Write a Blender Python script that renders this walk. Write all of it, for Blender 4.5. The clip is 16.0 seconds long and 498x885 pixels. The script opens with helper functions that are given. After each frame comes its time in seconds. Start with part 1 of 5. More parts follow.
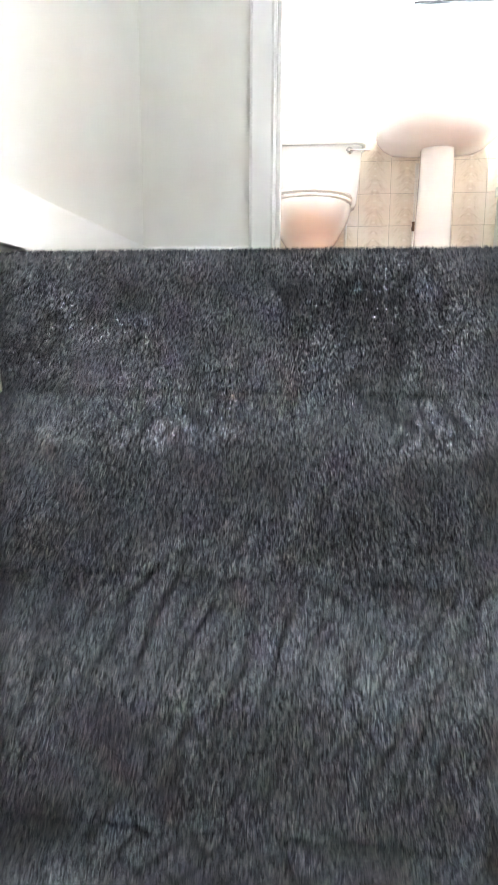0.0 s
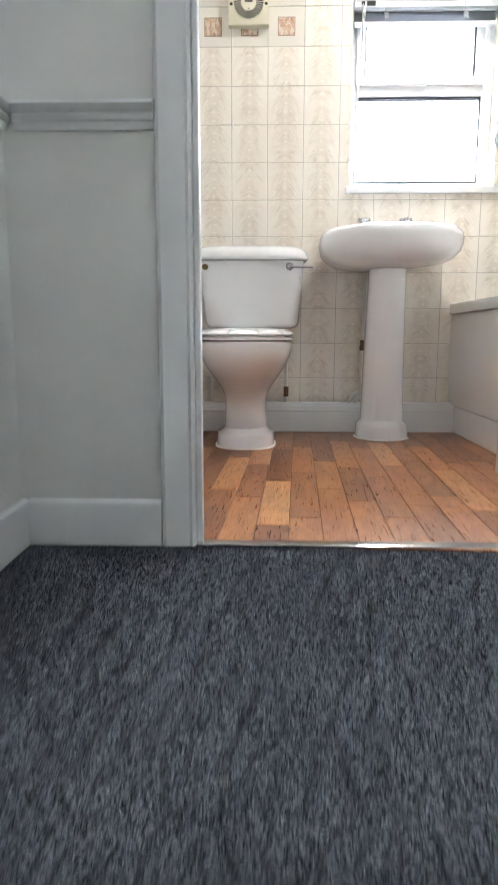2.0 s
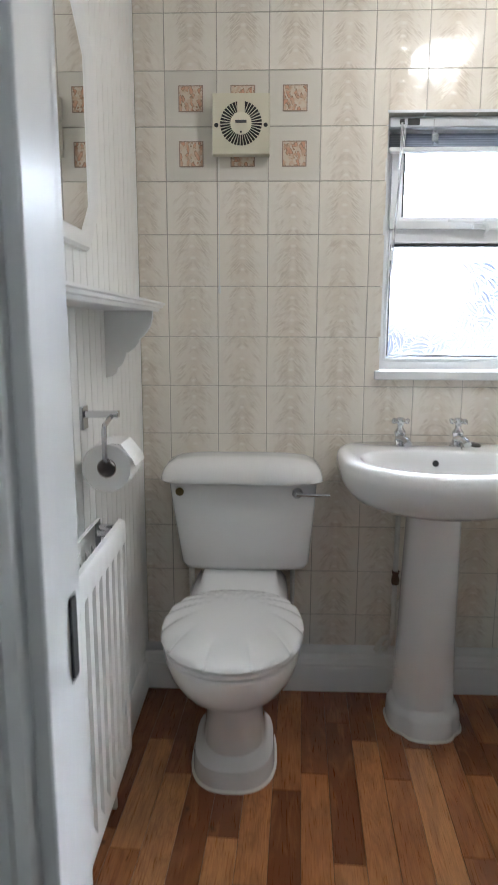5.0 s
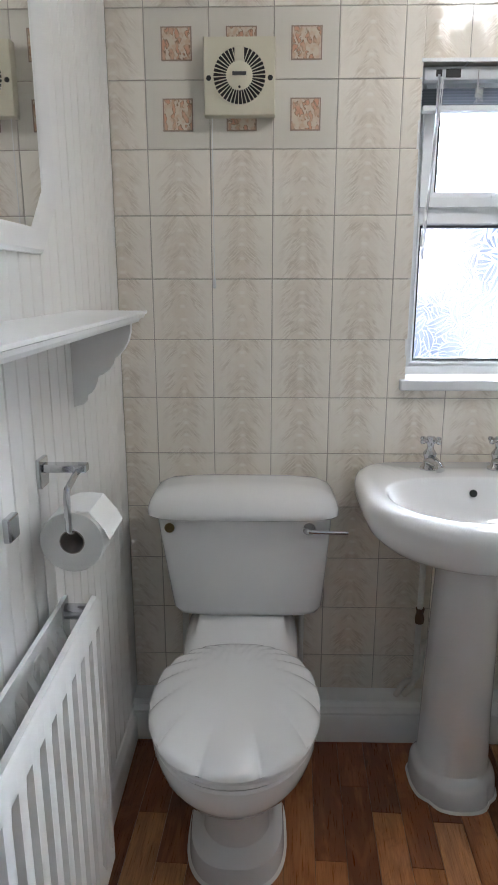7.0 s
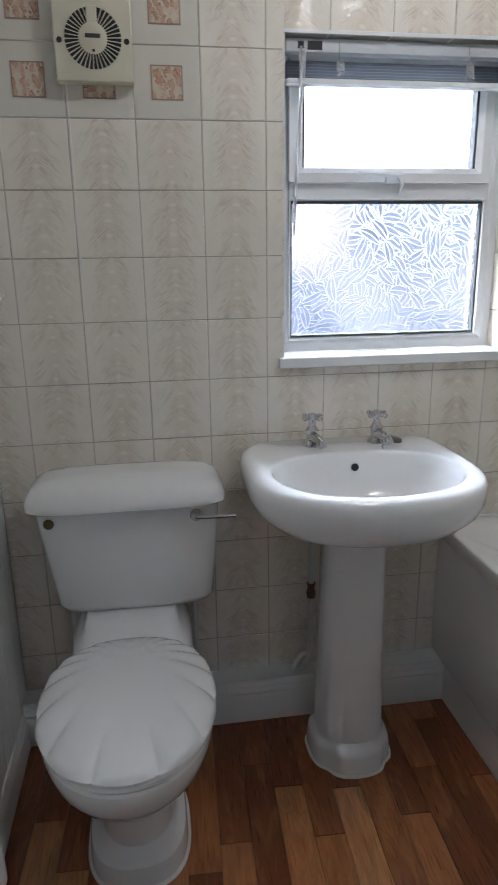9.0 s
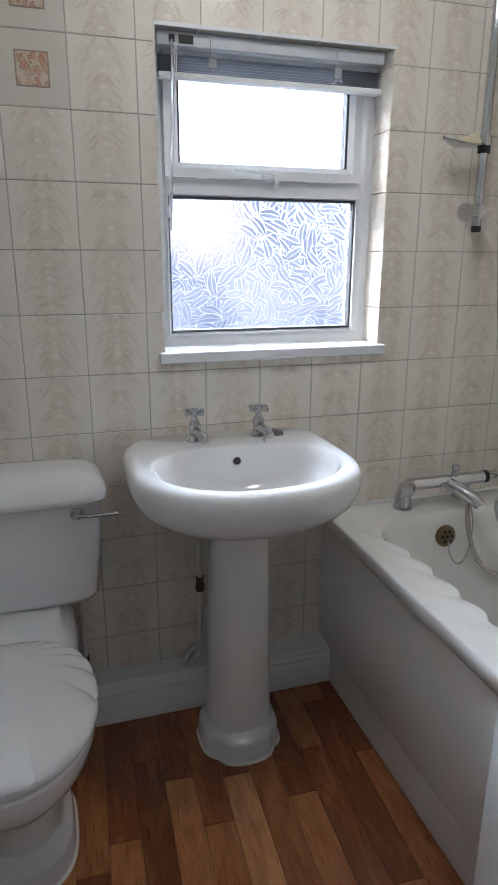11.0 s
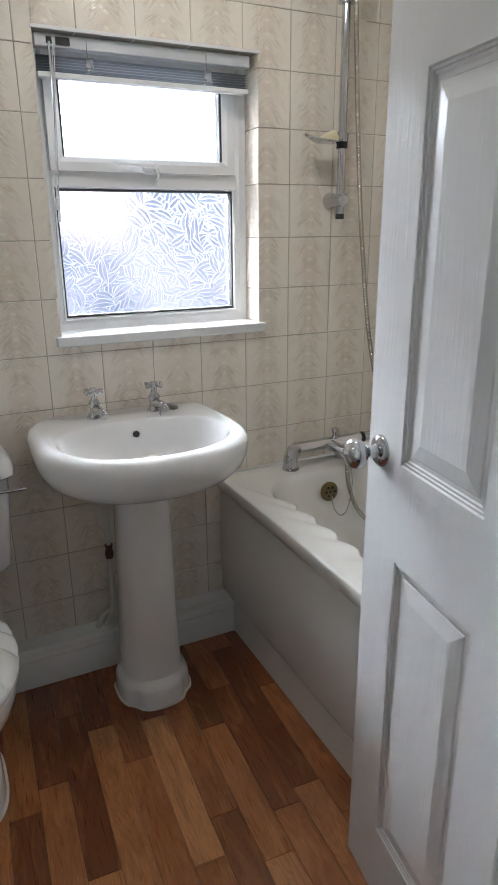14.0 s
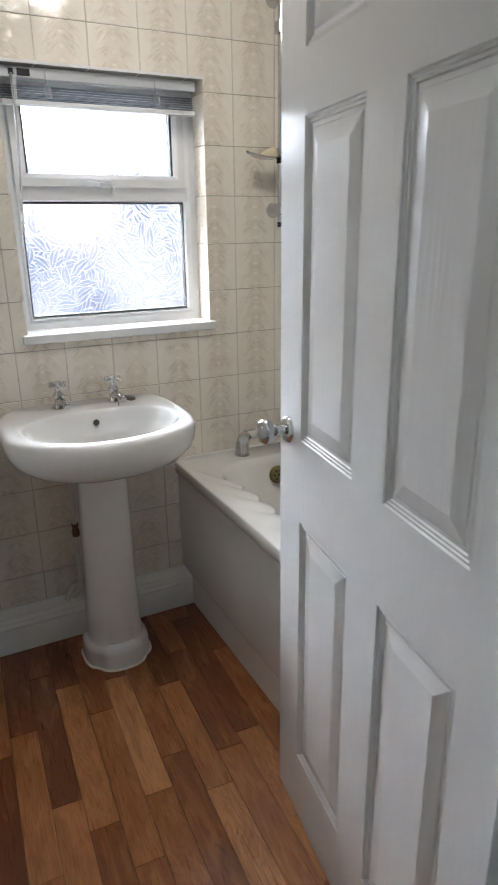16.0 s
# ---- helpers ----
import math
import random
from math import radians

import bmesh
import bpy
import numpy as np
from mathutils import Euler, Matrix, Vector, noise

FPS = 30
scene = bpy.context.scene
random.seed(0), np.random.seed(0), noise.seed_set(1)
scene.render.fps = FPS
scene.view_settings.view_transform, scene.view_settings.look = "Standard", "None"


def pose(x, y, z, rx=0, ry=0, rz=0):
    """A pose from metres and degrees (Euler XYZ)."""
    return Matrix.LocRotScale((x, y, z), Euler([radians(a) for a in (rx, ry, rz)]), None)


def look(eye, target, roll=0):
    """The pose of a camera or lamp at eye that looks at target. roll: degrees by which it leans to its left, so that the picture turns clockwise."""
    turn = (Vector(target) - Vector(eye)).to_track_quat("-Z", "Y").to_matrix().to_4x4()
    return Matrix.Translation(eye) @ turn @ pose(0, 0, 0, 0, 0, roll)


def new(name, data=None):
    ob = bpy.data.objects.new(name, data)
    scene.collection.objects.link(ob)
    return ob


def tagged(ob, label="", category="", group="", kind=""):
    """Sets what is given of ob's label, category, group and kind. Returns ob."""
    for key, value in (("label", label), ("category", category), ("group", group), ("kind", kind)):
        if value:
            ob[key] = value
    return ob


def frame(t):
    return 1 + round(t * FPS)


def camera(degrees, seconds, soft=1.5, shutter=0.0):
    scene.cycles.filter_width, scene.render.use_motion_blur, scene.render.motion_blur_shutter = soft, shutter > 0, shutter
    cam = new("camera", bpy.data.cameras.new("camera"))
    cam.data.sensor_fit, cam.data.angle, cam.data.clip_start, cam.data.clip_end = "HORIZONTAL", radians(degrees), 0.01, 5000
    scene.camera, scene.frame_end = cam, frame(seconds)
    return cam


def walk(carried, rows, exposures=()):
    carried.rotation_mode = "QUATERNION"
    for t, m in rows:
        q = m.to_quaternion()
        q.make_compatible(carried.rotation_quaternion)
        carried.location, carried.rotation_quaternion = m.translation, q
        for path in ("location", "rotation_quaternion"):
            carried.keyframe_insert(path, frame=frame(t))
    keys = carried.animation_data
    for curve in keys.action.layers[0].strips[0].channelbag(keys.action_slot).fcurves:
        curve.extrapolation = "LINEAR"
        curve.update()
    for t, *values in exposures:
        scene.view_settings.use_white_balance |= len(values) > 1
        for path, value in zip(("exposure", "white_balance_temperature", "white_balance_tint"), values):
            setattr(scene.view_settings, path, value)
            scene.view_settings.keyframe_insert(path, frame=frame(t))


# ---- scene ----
# the walk: seconds, eye, target, lean
LENS = 42.4
cam = camera(LENS, 16.0, 0.8, 0.5)
PATH = [
    (0, (-0.156, 0.219, -0.121), (-0.379, 2.176, -0.469), 0.3),
    (0.5, (-0.171, 0.354, 0.007), (-0.344, 2.317, -0.334), 0.1),
    (1, (-0.15, 0.497, 0.132), (-0.27, 2.466, -0.201), -0.1),
    (1.5, (-0.146, 0.611, 0.269), (-0.223, 2.582, -0.059), 0.1),
    (2, (-0.149, 0.705, 0.411), (-0.203, 2.678, 0.088), 0.1),
    (2.5, (-0.115, 0.873, 0.534), (-0.148, 2.847, 0.214), 0.1),
    (3, (-0.111, 1.022, 0.653), (-0.148, 2.997, 0.335), 0.2),
    (3.5, (-0.108, 1.166, 0.795), (-0.139, 3.141, 0.481), 0.2),
    (4, (-0.093, 1.318, 0.936), (-0.138, 3.292, 0.617), 0.3),
    (4.5, (-0.118, 1.45, 1.061), (-0.175, 3.423, 0.735), 0.2),
    (5, (-0.14, 1.587, 1.177), (-0.205, 3.554, 0.822), 0.2),
    (5.2, (-0.146, 1.652, 1.208), (-0.216, 3.62, 0.856), 0.1),
    (7.3, (-0.179, 1.938, 1.29), (-0.209, 3.872, 0.78), -0.1),
    (7.5, (-0.183, 1.946, 1.29), (-0.193, 3.876, 0.766), -0.3),
    (8, (-0.184, 1.962, 1.292), (-0.095, 3.885, 0.75), -0.5),
    (8.5, (-0.177, 1.97, 1.291), (0.037, 3.882, 0.746), -0.5),
    (9, (-0.143, 1.965, 1.289), (0.141, 3.867, 0.742), -0.8),
    (9.5, (-0.119, 1.958, 1.292), (0.241, 3.845, 0.736), -1.0),
    (10, (-0.11, 1.952, 1.292), (0.326, 3.822, 0.732), -1.0),
    (10.2, (-0.104, 1.946, 1.293), (0.36, 3.809, 0.733), -0.5),
    (12.5, (-0.073, 1.951, 1.301), (0.663, 3.707, 0.69), -1.0),
    (13, (-0.079, 1.908, 1.304), (0.714, 3.637, 0.687), -0.8),
    (13.5, (-0.095, 1.847, 1.314), (0.729, 3.558, 0.688), -0.4),
    (14, (-0.109, 1.772, 1.32), (0.713, 3.484, 0.692), -0.5),
    (14.5, (-0.115, 1.686, 1.332), (0.705, 3.398, 0.702), -0.5),
    (15, (-0.12, 1.639, 1.347), (0.699, 3.35, 0.714), -0.5),
    (15.5, (-0.113, 1.598, 1.351), (0.706, 3.309, 0.718), -0.5),
    (16, (-0.089, 1.529, 1.353), (0.763, 3.223, 0.715), -0.8),
]
EXPOSURES = [(0.0, 2.95, 6700, 11), (1.0, 2.25, 6700, 11), (1.5, 1.8, 6600, 11), (2.0, 1.45, 6300, 11), (3.0, 0.85, 6300, 11), (3.5, 0.62, 6250, 11), (4.0, 0.45, 6200, 10), (5.0, 0.28, 6150, 10), (7.5, 0.05, 6000, 11), (8.5, -0.25, 5900, 11), (9.0, -0.30, 5900, 11), (12.5, -0.30, 6050, 11), (14.5, -0.15, 6400, 11), (16.0, -0.05, 6450, 11)]
walk(cam, [(t, look(eye, target, roll)) for t, eye, target, roll in PATH], EXPOSURES)
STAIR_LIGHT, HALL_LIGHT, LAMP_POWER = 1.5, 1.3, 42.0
FAR_LOW, FAR_HIGH, FAR_POWER = 2.45, 2.9, 122.0

# ---- light ----
world = bpy.data.worlds.new("sky")
scene.world = world
world.use_nodes = True
wn = world.node_tree.nodes
sky = wn.new("ShaderNodeTexSky")
sky.sky_type = "NISHITA"
sky.sun_disc = False
sky.sun_elevation = radians(42)
sky.sun_rotation = radians(-55)
wn["Background"].inputs[1].default_value = 0.12
world.node_tree.links.new(sky.outputs[0], wn["Background"].inputs[0])

sun = new("sun", bpy.data.lights.new("sun", "SUN"))
sun.data.energy = 7.0
sun.data.angle = radians(30)
sun.data.color = (1.0, 0.98, 0.95)
sun.matrix_world = look((-3.0, 5.9, 3.4), (0.8, 3.62, 1.1))


def area(name, eye, target, w, h, power, colour):
    ob = new(name, bpy.data.lights.new(name, "AREA"))
    ob.data.shape, ob.data.size, ob.data.size_y = "RECTANGLE", w, h
    ob.data.energy, ob.data.color = power, colour
    ob.matrix_world = look(eye, target)
    return ob


# fill lamp added in an unseen ceiling opening to brighten the landing
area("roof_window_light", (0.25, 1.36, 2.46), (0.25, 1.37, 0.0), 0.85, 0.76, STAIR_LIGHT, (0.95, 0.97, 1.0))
# daylight through the light over the front door, down in the hall
area("hall_window_light", (0.36, -3.19, -0.68), (0.36, 1.0, -0.68), 0.70, 0.62, HALL_LIGHT, (1.0, 0.95, 0.88))


# ---- materials ----
def mat(name, colour, rough=0.5, metal=0.0, coat=0.0, spec=0.5):
    m = bpy.data.materials.new(name)
    m.use_nodes = True
    b = m.node_tree.nodes["Principled BSDF"]
    b.inputs["Base Color"].default_value = (*colour, 1)
    b.inputs["Roughness"].default_value = rough
    b.inputs["Metallic"].default_value = metal
    b.inputs["Coat Weight"].default_value = coat
    b.inputs["Coat Roughness"].default_value = 0.06
    b.inputs["Specular IOR Level"].default_value = spec
    return m


class Net:
    """Short hand for a material's nodes."""

    def __init__(self, m):
        self.t = m.node_tree
        self.b = self.t.nodes["Principled BSDF"]

    def put(self, sock, v):
        if isinstance(v, bpy.types.NodeSocket):
            self.t.links.new(v, sock)
        elif isinstance(v, tuple) and len(v) == 3 and sock.type == "RGBA":
            sock.default_value = (*v, 1)
        else:
            sock.default_value = v

    def coord(self, which="Object"):
        return self.t.nodes.new("ShaderNodeTexCoord").outputs[which]

    def world_place(self):
        return self.t.nodes.new("ShaderNodeNewGeometry").outputs["Position"]

    def math(self, op, a, b=0.0, c=0.0):
        n = self.t.nodes.new("ShaderNodeMath")
        n.operation = op
        for s, v in zip(n.inputs, (a, b, c)):
            self.put(s, v)
        return n.outputs[0]

    def split(self, v):
        n = self.t.nodes.new("ShaderNodeSeparateXYZ")
        self.put(n.inputs[0], v)
        return n.outputs

    def join(self, x, y, z):
        n = self.t.nodes.new("ShaderNodeCombineXYZ")
        for s, v in zip(n.inputs, (x, y, z)):
            self.put(s, v)
        return n.outputs[0]

    def scaled(self, v, s):
        n = self.t.nodes.new("ShaderNodeVectorMath")
        n.operation = "MULTIPLY"
        self.put(n.inputs[0], v)
        n.inputs[1].default_value = s
        return n.outputs[0]

    def added(self, v, w):
        n = self.t.nodes.new("ShaderNodeVectorMath")
        n.operation = "ADD"
        self.put(n.inputs[0], v)
        self.put(n.inputs[1], w)
        return n.outputs[0]

    def noise(self, v, scale, detail=3.0, rough=0.5, distort=0.0):
        n = self.t.nodes.new("ShaderNodeTexNoise")
        self.put(n.inputs["Vector"], v)
        n.inputs["Scale"].default_value = scale
        n.inputs["Detail"].default_value = detail
        n.inputs["Roughness"].default_value = rough
        n.inputs["Distortion"].default_value = distort
        return n.outputs[0]

    def ramp(self, fac, *stops):
        n = self.t.nodes.new("ShaderNodeValToRGB")
        e = n.color_ramp.elements
        while len(e) < len(stops):
            e.new(0.5)
        for el, (p, c) in zip(e, stops):
            el.position = p
            el.color = (c, c, c, 1) if isinstance(c, (int, float)) else (*c, 1)
        self.put(n.inputs[0], fac)
        return n.outputs[0]

    def mix(self, fac, a, b, mode="MIX"):
        n = self.t.nodes.new("ShaderNodeMix")
        n.data_type, n.blend_type = "RGBA", mode
        self.put(n.inputs[0], fac)
        self.put(n.inputs[6], a)
        self.put(n.inputs[7], b)
        return n.outputs[2]

    def bump(self, height, strength=0.3, dist=0.002, normal=None):
        n = self.t.nodes.new("ShaderNodeBump")
        n.inputs["Strength"].default_value = strength
        n.inputs["Distance"].default_value = dist
        self.put(n.inputs["Height"], height)
        if normal is not None:
            self.put(n.inputs["Normal"], normal)
        self.put(self.b.inputs["Normal"], n.outputs[0])
        return n.outputs[0]

    def random(self, island=False):
        if island:
            return self.t.nodes.new("ShaderNodeNewGeometry").outputs["Random Per Island"]
        return self.t.nodes.new("ShaderNodeObjectInfo").outputs["Random"]


def paint(name, colour, rough, grain=40.0, relief=0.15, wear=0.06, coat=0.0):
    """Painted surface: faint blotches, brush marks and a little unevenness."""
    m = mat(name, colour, rough, coat=coat)
    n = Net(m)
    p = n.world_place()
    big = n.noise(p, 2.3, 3.0)
    fine = n.noise(p, grain, 3.0, 0.5)
    dark = tuple(c * (1 - wear) for c in colour)
    light = tuple(min(1.0, c * (1 + wear * 0.5)) for c in colour)
    n.put(n.b.inputs["Base Color"], n.mix(n.ramp(big, (0.35, 0.0), (0.65, 1.0)), dark, light))
    if relief > 0.02:
        n.put(n.b.inputs["Roughness"], n.math("MULTIPLY_ADD", fine, 0.05, rough - 0.025))
        n.bump(n.math("ADD", fine, n.math("MULTIPLY", big, 0.6)), relief, 0.0012)
    return m


GLOSS = paint("gloss_white_paint", (0.80, 0.80, 0.79), 0.28, 30, 0.010)
WALL = paint("landing_wall_paint", (0.74, 0.735, 0.70), 0.62, 26, 0.35, 0.05)
CLAD = paint("white_cladding_paint", (0.82, 0.82, 0.80), 0.35, 30, 0.010)
CEIL = paint("ceiling_paint", (0.80, 0.79, 0.76), 0.8, 30, 0.3)
DOORP = paint("door_gloss_paint", (0.77, 0.78, 0.78), 0.24, 90, 0.12)
CERAMIC = paint("white_glazed_ceramic", (0.82, 0.82, 0.82), 0.035, 4, 0.006, 0.01, coat=0.5)
ACRYLIC = paint("white_bath_acrylic", (0.82, 0.81, 0.78), 0.10, 4, 0.008, 0.02, coat=0.2)
PANELP = paint("bath_panel_plastic", (0.80, 0.79, 0.77), 0.22, 6, 0.02, 0.03)
UPVC = paint("white_window_plastic", (0.80, 0.81, 0.82), 0.25, 20, 0.03, 0.02)
PLASTIC = paint("cream_plastic", (0.66, 0.62, 0.49), 0.38, 30, 0.05, 0.04)
SEAL = mat("black_rubber_seal", (0.015, 0.016, 0.018), 0.6)
DARK = mat("dark_recess", (0.02, 0.02, 0.02), 0.7)
BRONZE = mat("tarnished_brass", (0.20, 0.15, 0.07), 0.35, 1.0)
PAPER = paint("tissue_paper", (0.82, 0.82, 0.80), 0.9, 300, 0.5, 0.03)
CARD = mat("grey_cardboard", (0.30, 0.27, 0.24), 0.9)
SOAP = mat("soap", (0.72, 0.66, 0.45), 0.5)
PEN = mat("marking_ink", (0.06, 0.06, 0.06), 0.5)
CORD = mat("white_cord", (0.75, 0.75, 0.74), 0.7)
PIPEP = paint("painted_pipe", (0.70, 0.69, 0.65), 0.35, 60, 0.1)
COPPER = mat("dull_copper_joint", (0.14, 0.09, 0.06), 0.45, 0.9)
SILICONE = mat("white_sealant", (0.78, 0.78, 0.75), 0.45)

CHROME = mat("chrome", (0.62, 0.63, 0.65), 0.08, 1.0)
_n = Net(CHROME)
_n.put(_n.b.inputs["Roughness"], _n.math("MULTIPLY_ADD", _n.noise(_n.world_place(), 60, 4), 0.16, 0.02))
HOSE = mat("steel_hose", (0.55, 0.52, 0.46), 0.25, 1.0)
MIRROR = mat("mirror_silver", (0.9, 0.9, 0.9), 0.015, 1.0)
# white slats coloured dark: their shade against the window is in the colour
SLAT = mat("backlit_slat", (0.17, 0.18, 0.20), 0.4)
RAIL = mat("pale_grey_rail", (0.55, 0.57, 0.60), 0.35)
CLEAR = mat("clear_plastic", (0.92, 0.93, 0.95), 0.15)
CLEAR.node_tree.nodes["Principled BSDF"].inputs["Transmission Weight"].default_value = 0.6

# wall tile: cream glaze with a moulded plume of short slanting strokes and pale beads down the middle
TILE = mat("cream_feather_tile", (0.80, 0.75, 0.66), 0.1)
_n = Net(TILE)
_rnd = _n.random()
_shift = _n.join(_n.math("MULTIPLY", _rnd, 7.0), _n.math("MULTIPLY", _rnd, 3.0), _n.math("MULTIPLY", _rnd, 11.0))
_own = _n.added(_n.coord(), _shift)
_x, _y, _z = _n.split(_n.coord())
_ax = _n.math("ABSOLUTE", _n.math("ADD", _x, _n.math("MULTIPLY", _n.math("SUBTRACT", _n.noise(_own, 30, 2), 0.5), 0.010)))
_ph = _n.math("ADD", _n.math("ADD", _z, _n.math("MULTIPLY", _ax, 0.9)), _n.math("MULTIPLY", _n.math("SUBTRACT", _n.noise(_own, 18, 2), 0.5), 0.010))
_str = _n.noise(_n.join(_n.math("MULTIPLY", _ph, 210.0), _n.math("MULTIPLY", _ax, 55.0), _n.math("MULTIPLY", _rnd, 90.0)), 1.0, 3.0, 0.6)
_clump = _n.noise(_n.join(_n.math("MULTIPLY", _ph, 34.0), _n.math("MULTIPLY", _ax, 26.0), _n.math("MULTIPLY_ADD", _rnd, 50.0, 9.0)), 1.0, 2.0, 0.5)
_mask = _n.math("MULTIPLY", _n.ramp(_ax, (0.0, 0.35), (0.010, 0.9), (0.034, 0.9), (0.062, 0.15), (0.07, 0.0)), _n.ramp(_clump, (0.40, 0.1), (0.60, 1.0)))
_fac = _n.math("MULTIPLY", _mask, _n.ramp(_str, (0.42, 0.0), (0.58, 1.0)))
_plume = _n.math("MULTIPLY", _n.ramp(_ax, (0.0, 1.0), (0.022, 0.75), (0.042, 0.0)), _n.ramp(_n.noise(_own, 22, 2), (0.3, 0.35), (0.65, 1.0)))
_bead = _n.math("MULTIPLY", _n.ramp(_ax, (0.003, 1.0), (0.011, 0.0)), _n.ramp(_n.math("SINE", _n.math("MULTIPLY", _z, 185.0)), (0.55, 0.0), (0.95, 1.0)))
_c1 = _n.mix(_n.math("MULTIPLY", _plume, 0.80), (0.84, 0.79, 0.71), (0.73, 0.645, 0.545))
_c1 = _n.mix(_n.math("MULTIPLY", _fac, 0.85), _c1, (0.58, 0.50, 0.41))
_c1 = _n.mix(_n.math("MULTIPLY", _bead, 0.75), _c1, (0.88, 0.84, 0.77))
_n.put(_n.b.inputs["Base Color"], _n.mix(_n.math("MULTIPLY", _n.noise(_n.world_place(), 1.6, 3), 0.3), _c1, (0.78, 0.72, 0.63)))
_n.put(_n.b.inputs["Roughness"], _n.math("MULTIPLY_ADD", _str, 0.05, 0.04))
_n.bump(_n.math("ADD", _n.math("MULTIPLY", _fac, 0.7), _n.math("ADD", _bead, _n.math("MULTIPLY", _n.noise(_own, 20, 2), 0.4))), 0.30, 0.0012)

PLAINTILE = mat("plain_cream_tile", (0.60, 0.575, 0.52), 0.1)
_n = Net(PLAINTILE)
_n.put(_n.b.inputs["Base Color"], _n.mix(_n.noise(_n.world_place(), 12, 3), (0.68, 0.645, 0.575), (0.73, 0.69, 0.62)))
_n.bump(_n.noise(_n.world_place(), 25, 2), 0.15, 0.001)

MOTIF = mat("faded_leaf_motif", (0.6, 0.45, 0.36), 0.25)
_n = Net(MOTIF)
_v = _n.t.nodes.new("ShaderNodeTexVoronoi")
_v.inputs["Scale"].default_value = 62.0
_mw = _n.math("MULTIPLY", _n.noise(_n.added(_n.coord(), _n.join(_n.random(), 0.0, _n.random())), 70, 2), 0.035)
_n.put(_v.inputs["Vector"], _n.added(_n.scaled(_n.coord(), (1.5, 1.0, 0.75)), _n.join(_n.math("ADD", _n.random(), _mw), 0.0, _n.math("SUBTRACT", _n.random(), _mw))))
_leaf = _n.ramp(_v.outputs[0], (0.0, (0.66, 0.36, 0.24)), (0.33, (0.60, 0.34, 0.24)), (0.45, (0.26, 0.17, 0.11)), (0.55, (0.66, 0.57, 0.46)))
_n.put(_n.b.inputs["Base Color"], _n.mix(_n.ramp(_n.noise(_n.coord(), 60, 3), (0.45, 0.0), (0.62, 0.8)), _leaf, (0.60, 0.42, 0.30)))
MOTIFEDGE = mat("motif_border", (0.30, 0.22, 0.17), 0.4)

GROUT = mat("grey_grout", (0.42, 0.395, 0.35), 0.85)
_n = Net(GROUT)
_n.put(_n.b.inputs["Base Color"], _n.mix(_n.noise(_n.world_place(), 9, 4), (0.34, 0.31, 0.27), (0.52, 0.48, 0.42)))

# floor board: the tone is each board's own colour; long grain, cathedral figure, a few knots
WOOD = mat("varnished_oak_board", (0.3, 0.16, 0.07), 0.3, spec=0.5)
_n = Net(WOOD)
_r = _n.random()
_tone = _n.split(_n.t.nodes.new("ShaderNodeObjectInfo").outputs["Color"])[0]
_p = _n.added(_n.coord(), _n.join(_n.math("MULTIPLY", _r, 31.0), _n.math("MULTIPLY", _r, 17.0), 0.0))
_warp = _n.noise(_n.scaled(_p, (1.0, 0.3, 1.0)), 16, 2.0, 0.5)
_fig = _n.math("SINE", _n.math("ADD", _n.math("MULTIPLY", _warp, 70.0), _n.math("MULTIPLY", _n.split(_p)[0], 260.0)))
_grain = _n.noise(_n.scaled(_p, (1.0, 0.05, 1.0)), 260, 4.0, 0.65, 0.5)
_wide = _n.noise(_n.scaled(_p, (1.0, 0.22, 1.0)), 26, 3.0, 0.55, 1.2)
_knot = _n.noise(_n.scaled(_p, (1.0, 0.6, 1.0)), 24, 2.0, 0.5, 0.3)
_base = _n.ramp(_tone, (0.22, (0.135, 0.038, 0.012)), (0.40, (0.235, 0.076, 0.024)), (0.60, (0.40, 0.155, 0.052)), (0.82, (0.62, 0.30, 0.12)))
_c = _n.mix(_n.ramp(_grain, (0.38, 0.30), (0.58, 0.0)), _base, (0.11, 0.034, 0.012))
_c = _n.mix(_n.math("MULTIPLY", _n.ramp(_fig, (0.3, 0.0), (1.0, 1.0)), _n.math("MULTIPLY", _r, 0.30)), _c, (0.14, 0.045, 0.016))
_c = _n.mix(_n.ramp(_wide, (0.36, 0.35), (0.56, 0.0)), _c, (0.15, 0.046, 0.017))
_c = _n.mix(_n.ramp(_wide, (0.52, 0.0), (0.72, 0.22)), _c, (0.58, 0.28, 0.11))
_c = _n.mix(_n.ramp(_knot, (0.24, 0.8), (0.31, 0.0)), _c, (0.06, 0.024, 0.010))
_n.put(_n.b.inputs["Base Color"], _c)
_n.put(_n.b.inputs["Roughness"], _n.math("MULTIPLY_ADD", _grain, 0.22, 0.19))
_n.bump(_n.math("ADD", _grain, _n.math("MULTIPLY", _wide, 0.4)), 0.10, 0.0008)
SUBFLOOR = mat("board_joint", (0.06, 0.03, 0.012), 0.7)

